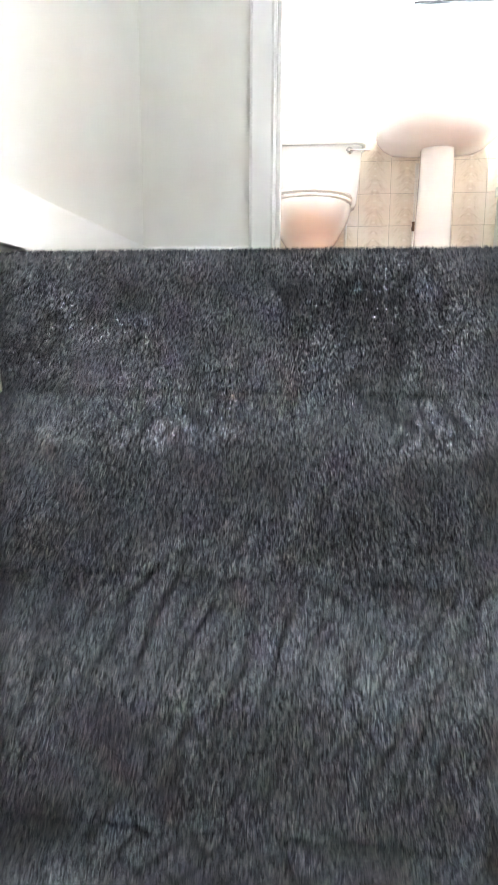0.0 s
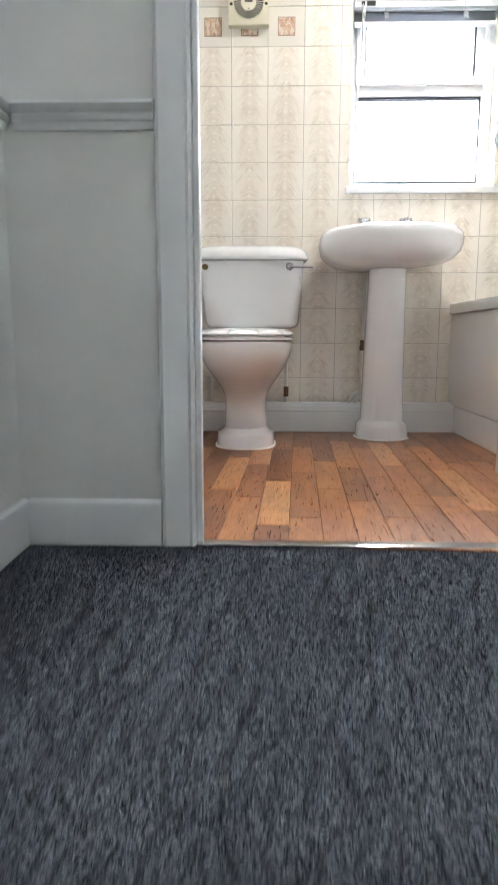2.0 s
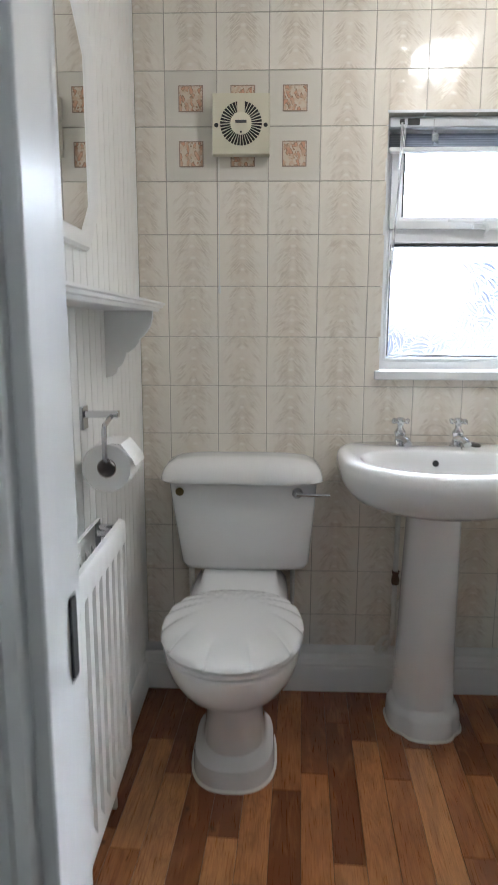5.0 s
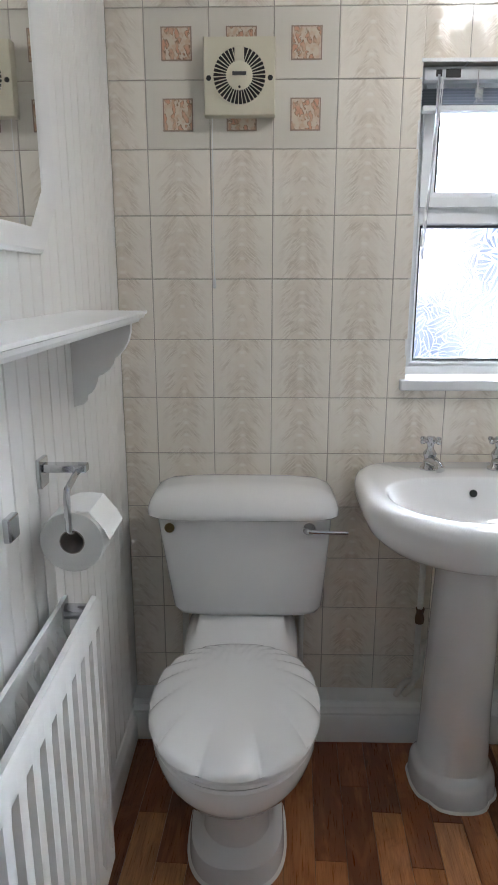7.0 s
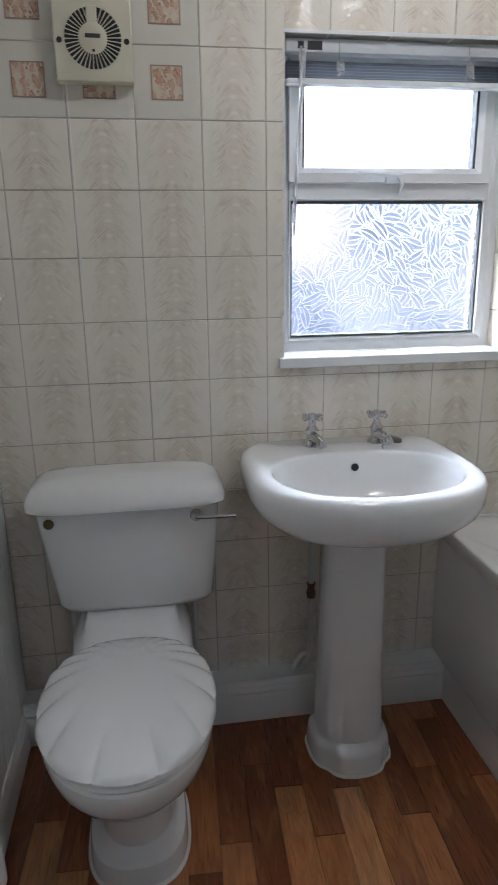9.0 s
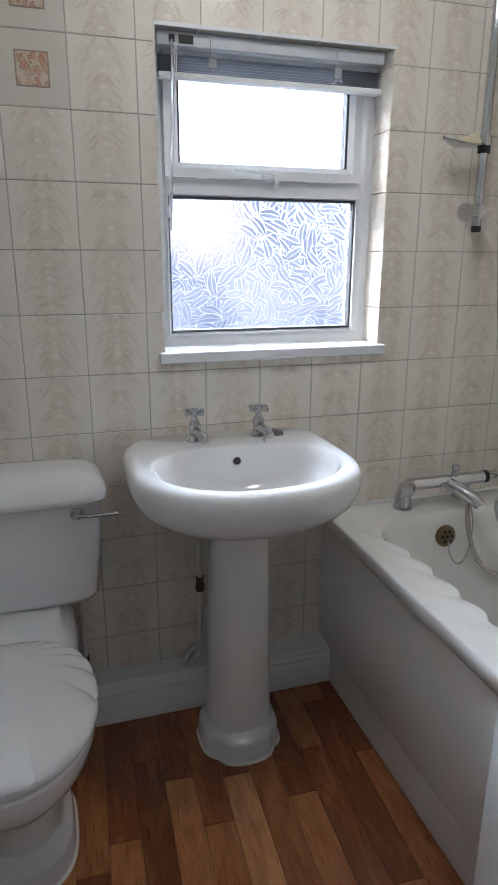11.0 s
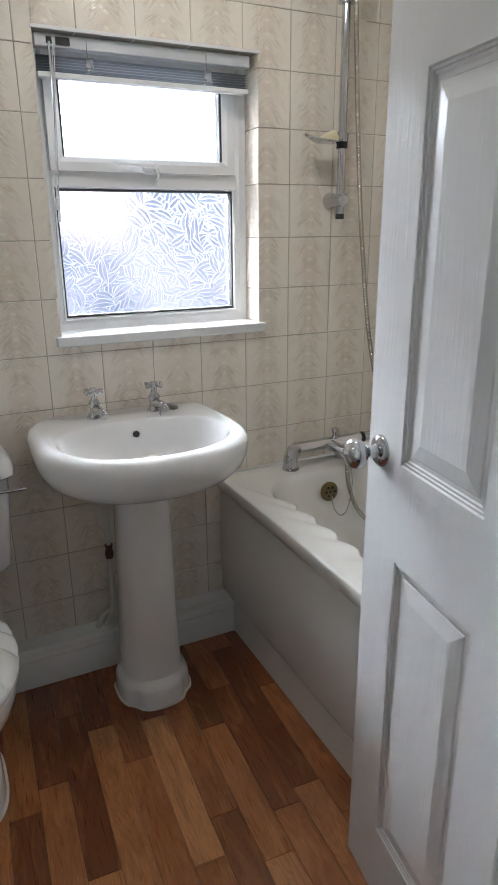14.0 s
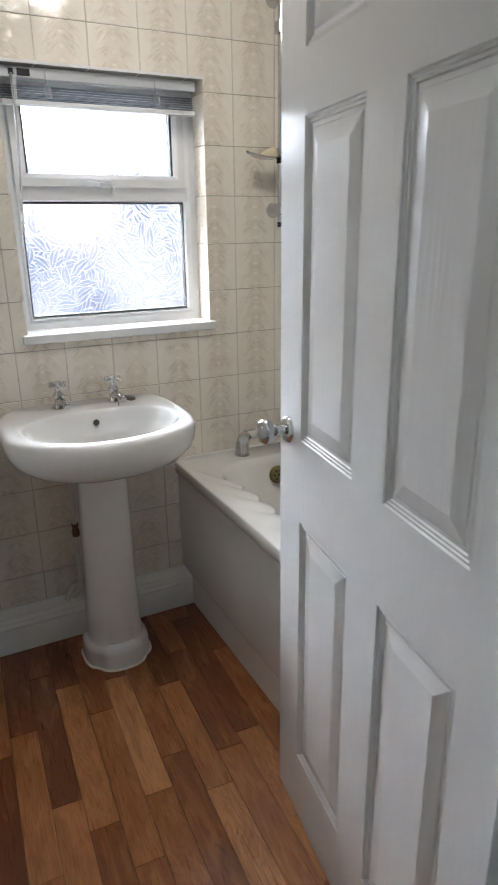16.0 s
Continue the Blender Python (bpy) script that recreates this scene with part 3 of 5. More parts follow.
# own frame: s from the leading edge back to the hinge, depth into the door, up
DOORM = Matrix(((-math.sin(_a), math.cos(_a), 0, 0.554), (-math.cos(_a), -math.sin(_a), 0, 2.657), (0, 0, 1, 0.006), (0, 0, 0, 1)))
PANELS = [(s0, s1, z0, z1) for s0, s1 in ((0.110, 0.326), (0.430, 0.640)) for z0, z1 in ((0.172, 0.772), (0.947, 1.522), (1.622, 1.852))]
MOULD = ((0.0, 0.0), (0.0022, 0.0036), (0.0062, 0.0028), (0.0078, 0.0054), (0.0118, 0.0048), (0.0138, 0.0076), (0.0205, 0.0078), (0.0222, 0.0062), (0.050, 0.0012))


def door_leaf():
    bm = bmesh.new()
    ss = sorted({0.0, DOOR_W, *(p[0] for p in PANELS), *(p[1] for p in PANELS)})
    zs = sorted({0.0, DOOR_H, *(p[2] for p in PANELS), *(p[3] for p in PANELS)})
    for d0, sg in ((0.0, 1), (DOOR_T, -1)):
        for s0, s1 in zip(ss, ss[1:]):
            for z0, z1 in zip(zs, zs[1:]):
                if (s0, s1, z0, z1) in PANELS:
                    rows = []
                    for off, dep in MOULD:
                        rows.append([(s0 + off, d0 + sg * dep, z0 + off), (s1 - off, d0 + sg * dep, z0 + off), (s1 - off, d0 + sg * dep, z1 - off), (s0 + off, d0 + sg * dep, z1 - off)])
                    vs = [[bm.verts.new(p) for p in r] for r in rows]
                    for a, b in zip(vs, vs[1:]):
                        for i in range(4):
                            bm.faces.new((a[i], a[(i + 1) % 4], b[(i + 1) % 4], b[i]))
                    bm.faces.new(vs[-1])
                else:
                    bm.faces.new([bm.verts.new(p) for p in ((s0, d0, z0), (s1, d0, z0), (s1, d0, z1), (s0, d0, z1))])
    for a, b in (((0, 0), (DOOR_W, 0)), ((DOOR_W, 0), (DOOR_W, DOOR_H)), ((DOOR_W, DOOR_H), (0, DOOR_H)), ((0, DOOR_H), (0, 0))):
        bm.faces.new([bm.verts.new(p) for p in ((a[0], 0, a[1]), (b[0], 0, b[1]), (b[0], DOOR_T, b[1]), (a[0], DOOR_T, a[1]))])
    bmesh.ops.remove_doubles(bm, verts=bm.verts, dist=1e-5)
    bmesh.ops.recalc_face_normals(bm, faces=bm.faces)
    bm.transform(DOORM)
    return bm


DOORSKIN = mat("embossed_door_paint", (0.77, 0.78, 0.79), 0.16)
_n = Net(DOORSKIN)
_dp = _n.world_place()
_dg = _n.noise(_n.scaled(_n.added(_dp, _n.scaled(_n.join(_n.noise(_n.scaled(_dp, (1.0, 1.0, 0.4)), 9, 2), _n.noise(_n.scaled(_dp, (1.0, 1.0, 0.4)), 9, 2), 0.0), (0.06, 0.06, 0.0))), (1.0, 1.0, 0.035)), 130, 3, 0.5)
_n.put(_n.b.inputs["Base Color"], _n.mix(_n.noise(_dp, 3, 3), (0.79, 0.80, 0.81), (0.82, 0.83, 0.84)))
_n.bump(_n.ramp(_dg, (0.48, 0.0), (0.60, 1.0)), 0.30, 0.0007)
part("leaf", door_leaf(), DOORSKIN, door)


def dpt(s, d, z):
    return DOORM @ Vector((s, d, z))


def dway(s, d, z):
    return DOORM.to_3x3() @ Vector((s, d, z))


for d, sg in ((0.0, -1), (DOOR_T, 1)):
    kn = part("knob", lathe([(0.028, 0.0), (0.028, 0.004), (0.024, 0.009), (0.012, 0.012), (0.009, 0.024), (0.011, 0.030), (0.020, 0.036), (0.0265, 0.046), (0.0265, 0.054), (0.021, 0.063), (0.010, 0.067), (0.0, 0.068)], dpt(0.045, d, 0.953), dway(0, sg, 0), 32), CHROME, door, "round chrome knob on a chrome rose", 40)
for z in (0.20, 1.0, 1.75):
    part("hinge", tube([dpt(DOOR_W + 0.004, -0.004, z), dpt(DOOR_W + 0.004, -0.004, z + 0.075)], 0.005), CHROME, door)

# ---- white tongue-and-groove boarding on the west wall ----
bm = bmesh.new()
BOARD = 0.098
y = INNER + 0.002
boards = []
while y < BACK - 0.001:
    y1 = min(y + BOARD, BACK)
    prof = [(LEFT - 0.010, y), (LEFT - 0.003, y), (LEFT, y + 0.004), (LEFT, y1 - 0.007), (LEFT - 0.003, y1 - 0.003), (LEFT - 0.010, y1 - 0.003)]
    if y1 - y > 0.06:
        m = y + 0.049
        prof = [(LEFT - 0.010, y), (LEFT - 0.003, y), (LEFT, y + 0.003), (LEFT, m - 0.003), (LEFT - 0.0014, m), (LEFT, m + 0.003), (LEFT, y1 - 0.004), (LEFT - 0.003, y1 - 0.001), (LEFT - 0.010, y1 - 0.001)]
    boards.append(prof)
    y = y1
for prof in boards:
    part("board", loft([[(x, yy, 0.0) for x, yy in prof], [(x, yy, ROOM_TOP) for x, yy in prof]]), CLAD, wall_west)

# ---- skirting: boxed-in pipes under the window, plain board on the west side ----
BOXY = 3.522
BOXING = [(BACK, 0.0), (BOXY, 0.0), (BOXY, 0.080), (BOXY + 0.004, 0.086), (BOXY + 0.003, 0.094), (BOXY + 0.009, 0.102), (BOXY + 0.010, 0.110), (BOXY + 0.016, 0.116), (BOXY + 0.018, 0.124), (BACK, 0.126)]
setting("baseboard_north", loft([[(LEFT, y, z) for y, z in BOXING], [(0.676, y, z) for y, z in BOXING]]), GLOSS, "white gloss moulded skirting boxing below the tiles", "baseboard", 35)
WSK = [(0, 0), (0.012, 0), (0.012, 0.070), (0.009, 0.080), (0.005, 0.088), (0.004, 0.100), (0, 0.104)]
run_y(WSK, LEFT, 1, INNER, BOXY + 0.01, "baseboard_west", GLOSS, "white gloss moulded skirting board under the boarding")

# ---- window ----
window = thing("window_1", 0.50, 3.70, WZ0, "white plastic window with leaf-patterned glass and a top-hung sash", "window", "", "structure")
FY0, FY1 = 3.690, 3.760


def frame_rect(x0, x1, z0, z1, w, y0, y1, bevel=0.006, wb=None):
    """Four mitred bars with a chamfered inner edge."""
    wb = w if wb is None else wb
    bm = bmesh.new()
    sec = [(0.0, y1), (0.0, y0), (0.62, y0), (0.86, y0 + bevel), (1.0, y0 + bevel * 1.6), (1.0, y1)]
    rows = []
    for f, y in sec:
        rows.append([bm.verts.new(p) for p in ((x0 + w * f, y, z0 + wb * f), (x1 - w * f, y, z0 + wb * f), (x1 - w * f, y, z1 - w * f), (x0 + w * f, y, z1 - w * f))])
    rows.append(rows[0])
    for a, b in zip(rows, rows[1:]):
        for i in range(4):
            bm.faces.new((a[i], a[(i + 1) % 4], b[(i + 1) % 4], b[i]))
    bmesh.ops.recalc_face_normals(bm, faces=bm.faces)
    return bm


ZT = 1.455  # transom
part("frame", frame_rect(WX0, WX1, WZ0, WZ1 - 0.005, 0.034, FY0, FY1), UPVC, window)
part("transom", boxed(WX0 + 0.03, WX1 - 0.03, FY0 + 0.001, FY1, ZT - 0.020, ZT + 0.026, bevel=0.004), UPVC, window)
sash = part("sash", frame_rect(WX0 + 0.028, WX1 - 0.042, ZT + 0.022, WZ1 - 0.030, 0.036, FY0 - 0.014, FY0 + 0.03), UPVC, window, "top-hung opening sash")
part("seal", frame_rect(0.258, 0.732, 1.504, 1.726, 0.009, FY0 - 0.002, FY0 + 0.032, 0.001), SEAL, window, "black glazing gasket")
part("bead", frame_rect(WX0 + 0.030, WX1 - 0.040, WZ0 + 0.030, ZT - 0.014, 0.006, FY0 - 0.003, FY0 + 0.02, 0.004), UPVC, window)
part("seal", frame_rect(0.231, 0.763, 1.083, 1.433, 0.0055, FY0 + 0.002, FY0 + 0.032, 0.001), SEAL, window, "black glazing gasket")
for x0, x1, z0, z1 in ((0.264, 0.726, 1.510, 1.720), (0.236, 0.757, 1.088, 1.428)):
    g = part("pane", boxed(x0, x1, FY0 + 0.022, FY0 + 0.028, z0, z1), GLASS, window, "leaf-patterned obscured glass")
    g.visible_shadow = False
handle = part("handle", boxed(0.478, 0.524, FY0 - 0.024, FY0 - 0.012, 1.474, 1.492, bevel=0.003), UPVC, window, "white stay handle")
bm = tube([(0.515, FY0 - 0.032, 1.492), (0.46, FY0 - 0.036, 1.494), (0.40, FY0 - 0.030, 1.499)], [0.006, 0.005, 0.004], 8)
tube([(0.512, FY0 - 0.012, 1.490), (0.512, FY0 - 0.036, 1.490)], 0.007, 10, bm=bm)
tube([(0.510, FY0 - 0.03, 1.500), (0.520, FY0 - 0.03, 1.470), (0.512, FY0 - 0.028, 1.452)], [0.006, 0.005, 0.003], 8, bm=bm)
part("lever", bm, UPVC, window, "", 40)
sill = setting("window_sill", boxed(0.181, 0.824, BACK - 0.022, FY0 + 0.002, 1.017, WZ0, bevel=0.004), UPVC, "white plastic window sill board", "window sill")
setting("reveal_head", boxed(WX0, WX1, BACK, FY0 + 0.001, WZ1, WZ1 + 0.005), GLOSS, "white reveal above the window", "reveal")
setting("reveal_west", boxed(WX0 - 0.005, WX0, BACK, FY0 + 0.001, WZ0, WZ1), GLOSS, "white reveal beside the window", "reveal")
setting("tile_trim", boxed(WX0 - 0.004, WX1 + 0.004, BACK - 0.003, BACK + 0.003, WZ1 - 0.002, WZ1 + 0.006, bevel=0.001), UPVC, "white plastic tile edge trim", "trim")

# distance outside
tagged(part("backdrop", boxed(-9, 10, 12.0, 12.02, -5.0, 14.0), FAR), "hazy bright sky over pale rooftops", "backdrop", "", "structure")

# ---- venetian blind drawn up to the head of the window ----
blind = thing("venetian_blind", 0.5, 3.65, 1.70, "white venetian blind drawn fully up under the window head", "blind")
BY0, BY1 = 3.618, 3.648
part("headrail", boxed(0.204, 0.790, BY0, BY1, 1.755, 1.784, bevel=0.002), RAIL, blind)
# slats take a dark colour for their backlit shade
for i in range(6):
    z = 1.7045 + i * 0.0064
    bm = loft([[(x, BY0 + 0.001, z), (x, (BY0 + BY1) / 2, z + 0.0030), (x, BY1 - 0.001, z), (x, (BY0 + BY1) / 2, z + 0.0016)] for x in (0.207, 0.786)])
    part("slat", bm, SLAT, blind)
part("bottom_rail", boxed(0.206, 0.787, BY0, BY1, 1.688, 1.701, bevel=0.003), UPVC, blind)
for x in (0.335, 0.660):
    bm = boxed(x - 0.010, x + 0.010, BY0 - 0.005, BY0 - 0.002, 1.715, 1.738, bevel=0.001)
    tube([(x - 0.012, BY0 - 0.004, 1.702), (x - 0.002, BY0 - 0.008, 1.712), (x + 0.010, BY0 - 0.006, 1.706), (x + 0.004, BY0 - 0.005, 1.722), (x - 0.008, BY0 - 0.007, 1.728), (x + 0.009, BY0 - 0.006, 1.736)], 0.0014, 6, 4, bm=bm)
    tube([(x - 0.004, BY0 - 0.003, 1.704), (x - 0.004, BY0 - 0.003, 1.775)], 0.0013, 6, bm=bm)
    part("tape_clip", bm, CLEAR, blind, "clear plastic clip with looped cord")
bm = boxed(0.232, 0.246, BY0 - 0.0015, BY0, 1.762, 1.777)
box(bm, 0.255, 0.290, BY0 - 0.0015, BY0, 1.760, 1.778)
part("cord_lock", bm, DARK, blind, "dark cord lock slots")
part("wand", tube([(0.238, BY0 - 0.006, 1.765), (0.236, BY0 - 0.010, 1.60), (0.222, BY0 - 0.010, 1.345)], 0.0032, 8), CLEAR, blind, "clear plastic tilt wand", 60)
bm = tube([(0.250, BY0 - 0.004, 1.76), (0.243, BY0 - 0.008, 1.66), (0.226, BY0 - 0.010, 1.50), (0.220, BY0 - 0.010, 1.40)], 0.0013, 6, 4)
tube([(0.246, BY0 - 0.004, 1.76), (0.236, BY0 - 0.008, 1.62), (0.224, BY0 - 0.010, 1.46)], 0.0013, 6, 4, bm=bm)
lathe([(0.002, 0.0), (0.005, 0.004), (0.004, 0.022), (0.002, 0.030)], (0.220, BY0 - 0.010, 1.375), bm=bm, n=10)
lathe([(0.002, 0.0), (0.005, 0.004), (0.004, 0.022), (0.002, 0.030)], (0.224, BY0 - 0.010, 1.435), bm=bm, n=10)
part("pull_cord", bm, CORD, blind, "thin white cords with plastic ends")

# ---- toilet ----
TX = -0.230
toilet = thing("toilet", TX, 3.25, 0, "white ceramic close-coupled toilet with a lowered shell-shaped lid", "toilet")
rings = [egg(TX, 3.20, 0.0, 0.112, 0.155, 0.155, 2.6, 3.2), egg(TX, 3.20, 0.040, 0.110, 0.153, 0.155, 2.6, 3.2), egg(TX, 3.20, 0.052, 0.107, 0.149, 0.15, 2.6, 3.2),
         egg(TX, 3.205, 0.058, 0.094, 0.134, 0.15, 2.4, 3.2), egg(TX, 3.21, 0.072, 0.084, 0.122, 0.15, 2.2, 3.0), egg(TX, 3.21, 0.130, 0.079, 0.112, 0.15, 2.2, 2.8),
         egg(TX, 3.205, 0.180, 0.080, 0.110, 0.16, 2.1, 2.6), egg(TX, 3.19, 0.220, 0.094, 0.128, 0.18, 2.1, 2.6), egg(TX, 3.165, 0.262, 0.122, 0.172, 0.21, 2.1, 2.8),
         egg(TX, 3.145, 0.305, 0.150, 0.218, 0.24, 2.1, 2.4), egg(TX, 3.135, 0.345, 0.168, 0.236, 0.25, 2.1, 2.3), egg(TX, 3.132, 0.375, 0.175, 0.240, 0.25, 2.1, 2.3),
         egg(TX, 3.132, 0.392, 0.175, 0.240, 0.25, 2.1, 2.3), egg(TX, 3.132, 0.397, 0.171, 0.236, 0.245, 2.1, 2.3)]
part("pan", loft(rings), CERAMIC, toilet, "", 38)
# shelf that carries the cistern
prof = [egg(TX + 0.002, 3.44, 0.36, 0.150, 0.17, 0.13, 3, 6, 40), egg(TX + 0.002, 3.44, 0.398, 0.143, 0.165, 0.13, 3, 6, 40), egg(TX + 0.002, 3.445, 0.414, 0.128, 0.130, 0.125, 4, 6, 40), egg(TX + 0.003, 3.455, 0.430, 0.117, 0.105, 0.115, 6, 6, 40), egg(TX + 0.003, 3.47, 0.444, 0.112, 0.085, 0.10, 8, 6, 40), egg(TX + 0.003, 3.475, 0.450, 0.108, 0.075, 0.09, 8, 6, 40)]
part("cistern_shelf", loft(prof), CERAMIC, toilet, "", 50)
rings = [egg(TX + 0.018, 3.505, 0.450, 0.166, 0.064, 0.075, 5, 7), egg(TX + 0.018, 3.505, 0.455, 0.186, 0.078, 0.085, 5, 7), egg(TX + 0.018, 3.505, 0.470, 0.195, 0.084, 0.09, 5, 8), egg(TX + 0.015, 3.505, 0.58, 0.208, 0.088, 0.092, 5, 8),
         egg(TX + 0.012, 3.505, 0.66, 0.217, 0.090, 0.092, 5, 8), egg(TX + 0.010, 3.505, 0.722, 0.223, 0.092, 0.092, 5, 8)]
part("cistern", loft(rings), CERAMIC, toilet, "", 60)
LC = TX + 0.007
rings = [egg(LC, 3.500, 0.7235, 0.226, 0.094, 0.095, 5, 8), egg(LC, 3.500, 0.7245, 0.238, 0.105, 0.097, 5, 8), egg(LC, 3.500, 0.729, 0.242, 0.109, 0.098, 5, 8), egg(LC, 3.500, 0.742, 0.241, 0.107, 0.098, 4.6, 8), egg(LC, 3.501, 0.757, 0.236, 0.100, 0.097, 4.2, 7),
         egg(LC, 3.503, 0.772, 0.224, 0.086, 0.095, 4, 7), egg(LC, 3.506, 0.783, 0.200, 0.064, 0.088, 3.6, 6), egg(LC, 3.508, 0.789, 0.15, 0.038, 0.07, 3.4, 5), egg(LC, 3.51, 0.791, 0.08, 0.018, 0.05, 3, 4)]
part("cistern_lid", loft(rings), CERAMIC, toilet, "", 60)
part("seat", loft([egg(TX, 3.120, 0.4005, 0.173, 0.222, 0.215, 2.1, 2.4), egg(TX, 3.120, 0.403, 0.178, 0.227, 0.22, 2.1, 2.4), egg(TX, 3.120, 0.411, 0.178, 0.227, 0.22, 2.1, 2.4), egg(TX, 3.120, 0.415, 0.172, 0.221, 0.215, 2.1, 2.4)]), CERAMIC, toilet, "white toilet seat", 50)
# near-black disc stands in for the shade between pan and seat
part("seat_gap_shade", loft([egg(TX, 3.125, 0.397, 0.160, 0.215, 0.20), egg(TX, 3.125, 0.401, 0.160, 0.215, 0.20)]), DARK, toilet, "dark disc for the shade in the gap under the seat")


def shell_lid():
    """Lid moulded as a scallop shell: ribs fan out from the hinge."""
    hx, hy = TX, 3.27
    nr, na = 18, 240
    out = egg(TX, 3.120, 0.0, 0.179, 0.228, 0.222, 2.1, 2.4, na)
    bm = bmesh.new()
    rows = []
    for lev in ("under", "low"):
        rows.append([])
        for x, y, _ in out:
            phi = math.atan2(x - hx, hy - y)
            sc = 1.0 + 0.016 * abs(math.cos(phi * 10.0)) * max(0.0, min(1.0, (3.34 - y) / 0.1))
            f = sc * (0.97 if lev == "under" else 1.0)
            rows[-1].append(bm.verts.new((TX + (x - TX) * f, 3.12 + (y - 3.12) * f, 0.417 if lev == "under" else 0.422)))
    for k in range(1, nr + 1):
        r = 1.0 - (k / (nr + 0.5)) ** 1.35
        row = []
        for x, y, _ in out:
            px, py = TX + (x - TX) * r, 3.12 + (y - 3.12) * r
            phi = math.atan2(px - hx, hy - py)
            rib = (abs(math.cos(phi * 10.0)) ** 0.5 - 0.75) * 0.017 * max(0.0, r - 0.50) / 0.50 * max(0.0, min(1.0, (3.34 - py) / 0.10))
            sc = 1.0 + 0.016 * abs(math.cos(phi * 10.0)) * r * max(0.0, min(1.0, (3.34 - y) / 0.1))
            dome = 0.422 + 0.021 * (1 - r ** 5) ** 0.6
            row.append(bm.verts.new((TX + (px - TX) * sc, 3.12 + (py - 3.12) * sc, dome + rib)))
        rows.append(row)
    for a, b in zip(rows, rows[1:]):
        for i in range(na):
            bm.faces.new((a[i], a[(i + 1) % na], b[(i + 1) % na], b[i]))
    bm.faces.new(rows[-1])
    bm.faces.new(rows[0][::-1])
    bmesh.ops.recalc_face_normals(bm, faces=bm.faces)
    return bm


part("lid", shell_lid(), CERAMIC, toilet, "scallop-shell toilet lid", 70)
bm = lathe([(0.0125, 0.0), (0.0125, 0.003), (0.010, 0.006), (0.0, 0.0065)], (-0.405, 3.420, 0.697), (0, -1, 0), 20)
part("blanking_plug", bm, BRONZE, toilet, "tarnished brass plug", 40)
bm = lathe([(0.0, -0.001), (0.016, 0.0), (0.016, 0.004), (0.010, 0.010), (0.006, 0.020), (0.0, 0.021)], (-0.058, 3.420, 0.697), (0, -1, 0), 20)
tube([(-0.058, 3.402, 0.697), (-0.03, 3.400, 0.695), (0.036, 3.402, 0.694)], [0.006, 0.004, 0.0048], 10, bm=bm)
part("flush_lever", bm, CHROME, toilet, "chrome flush lever", 40)
part("sealant", loft([egg(TX, 3.20, 0.0005, 0.118, 0.161, 0.16, 2.6, 3.2), egg(TX, 3.20, 0.006, 0.112, 0.155, 0.156, 2.6, 3.2)]), SILICONE, toilet)
supply = thing("toilet_supply_pipe", -0.06, 3.58, 0.126, "painted supply pipe with a valve beside the toilet", "pipe")
part("pipe", tube([(-0.062, 3.585, 0.120), (-0.062, 3.585, 0.46)], 0.0075, 10), PIPEP, supply, "", 60)
part("valve", tube([(-0.062, 3.585, 0.150), (-0.062, 3.585, 0.195)], [0.0115, 0.0115], 8), COPPER, supply, "dull metal valve")
part("pipe", tube([(-0.392, 3.585, 0.120), (-0.392, 3.585, 0.46)], 0.009, 10), PIPEP, supply, "", 60)
part("connector", tube([(-0.062, 3.585, 0.40), (-0.062, 3.585, 0.435)], 0.011, 8), DARK, supply)

# ---- wash basin on its pedestal ----
BX = 0.335
basin = thing("wash_basin", BX, 3.36, 0, "white ceramic wash basin on a full pedestal", "wash basin")
C = 3.350
outer = [egg(BX, C + 0.03, 0.680, 0.088, 0.085, 0.10, 2.2, 3), egg(BX, C + 0.015, 0.684, 0.145, 0.137, 0.17, 2.2, 4), egg(BX, C, 0.695, 0.202, 0.187, 0.235, 2.2, 5), egg(BX, C, 0.713, 0.240, 0.220, 0.243, 2.25, 5), egg(BX, C, 0.739, 0.265, 0.241, 0.246, 2.3, 5.5),
         egg(BX, C, 0.765, 0.275, 0.250, 0.247, 2.3, 6), egg(BX, C, 0.788, 0.277, 0.252, 0.247, 2.3, 6), egg(BX, C, 0.805, 0.274, 0.250, 0.247, 2.3, 6), egg(BX, C, 0.816, 0.265, 0.242, 0.246, 2.3, 6), egg(BX, C, 0.821, 0.252, 0.230, 0.245, 2.3, 6), egg(BX, C, 0.822, 0.244, 0.222, 0.244, 2.3, 6)]
inner = [egg(BX, 3.315, 0.8218, 0.229, 0.181, 0.150, 2.1, 2.5), egg(BX, 3.315, 0.8195, 0.224, 0.176, 0.145, 2.1, 2.5), egg(BX, 3.315, 0.813, 0.220, 0.172, 0.141, 2.1, 2.4), egg(BX, 3.315, 0.790, 0.211, 0.162, 0.132, 2.1, 2.3), egg(BX, 3.318, 0.752, 0.188, 0.138, 0.114, 2.1, 2.2), egg(BX, 3.32, 0.720, 0.148, 0.108, 0.095), egg(BX, 3.325, 0.706, 0.085, 0.065, 0.06), egg(BX, 3.33, 0.702, 0.022, 0.02, 0.02)]
bowl = part("bowl", loft(outer + inner), CERAMIC, basin, "", 75)
PX = BX - 0.004


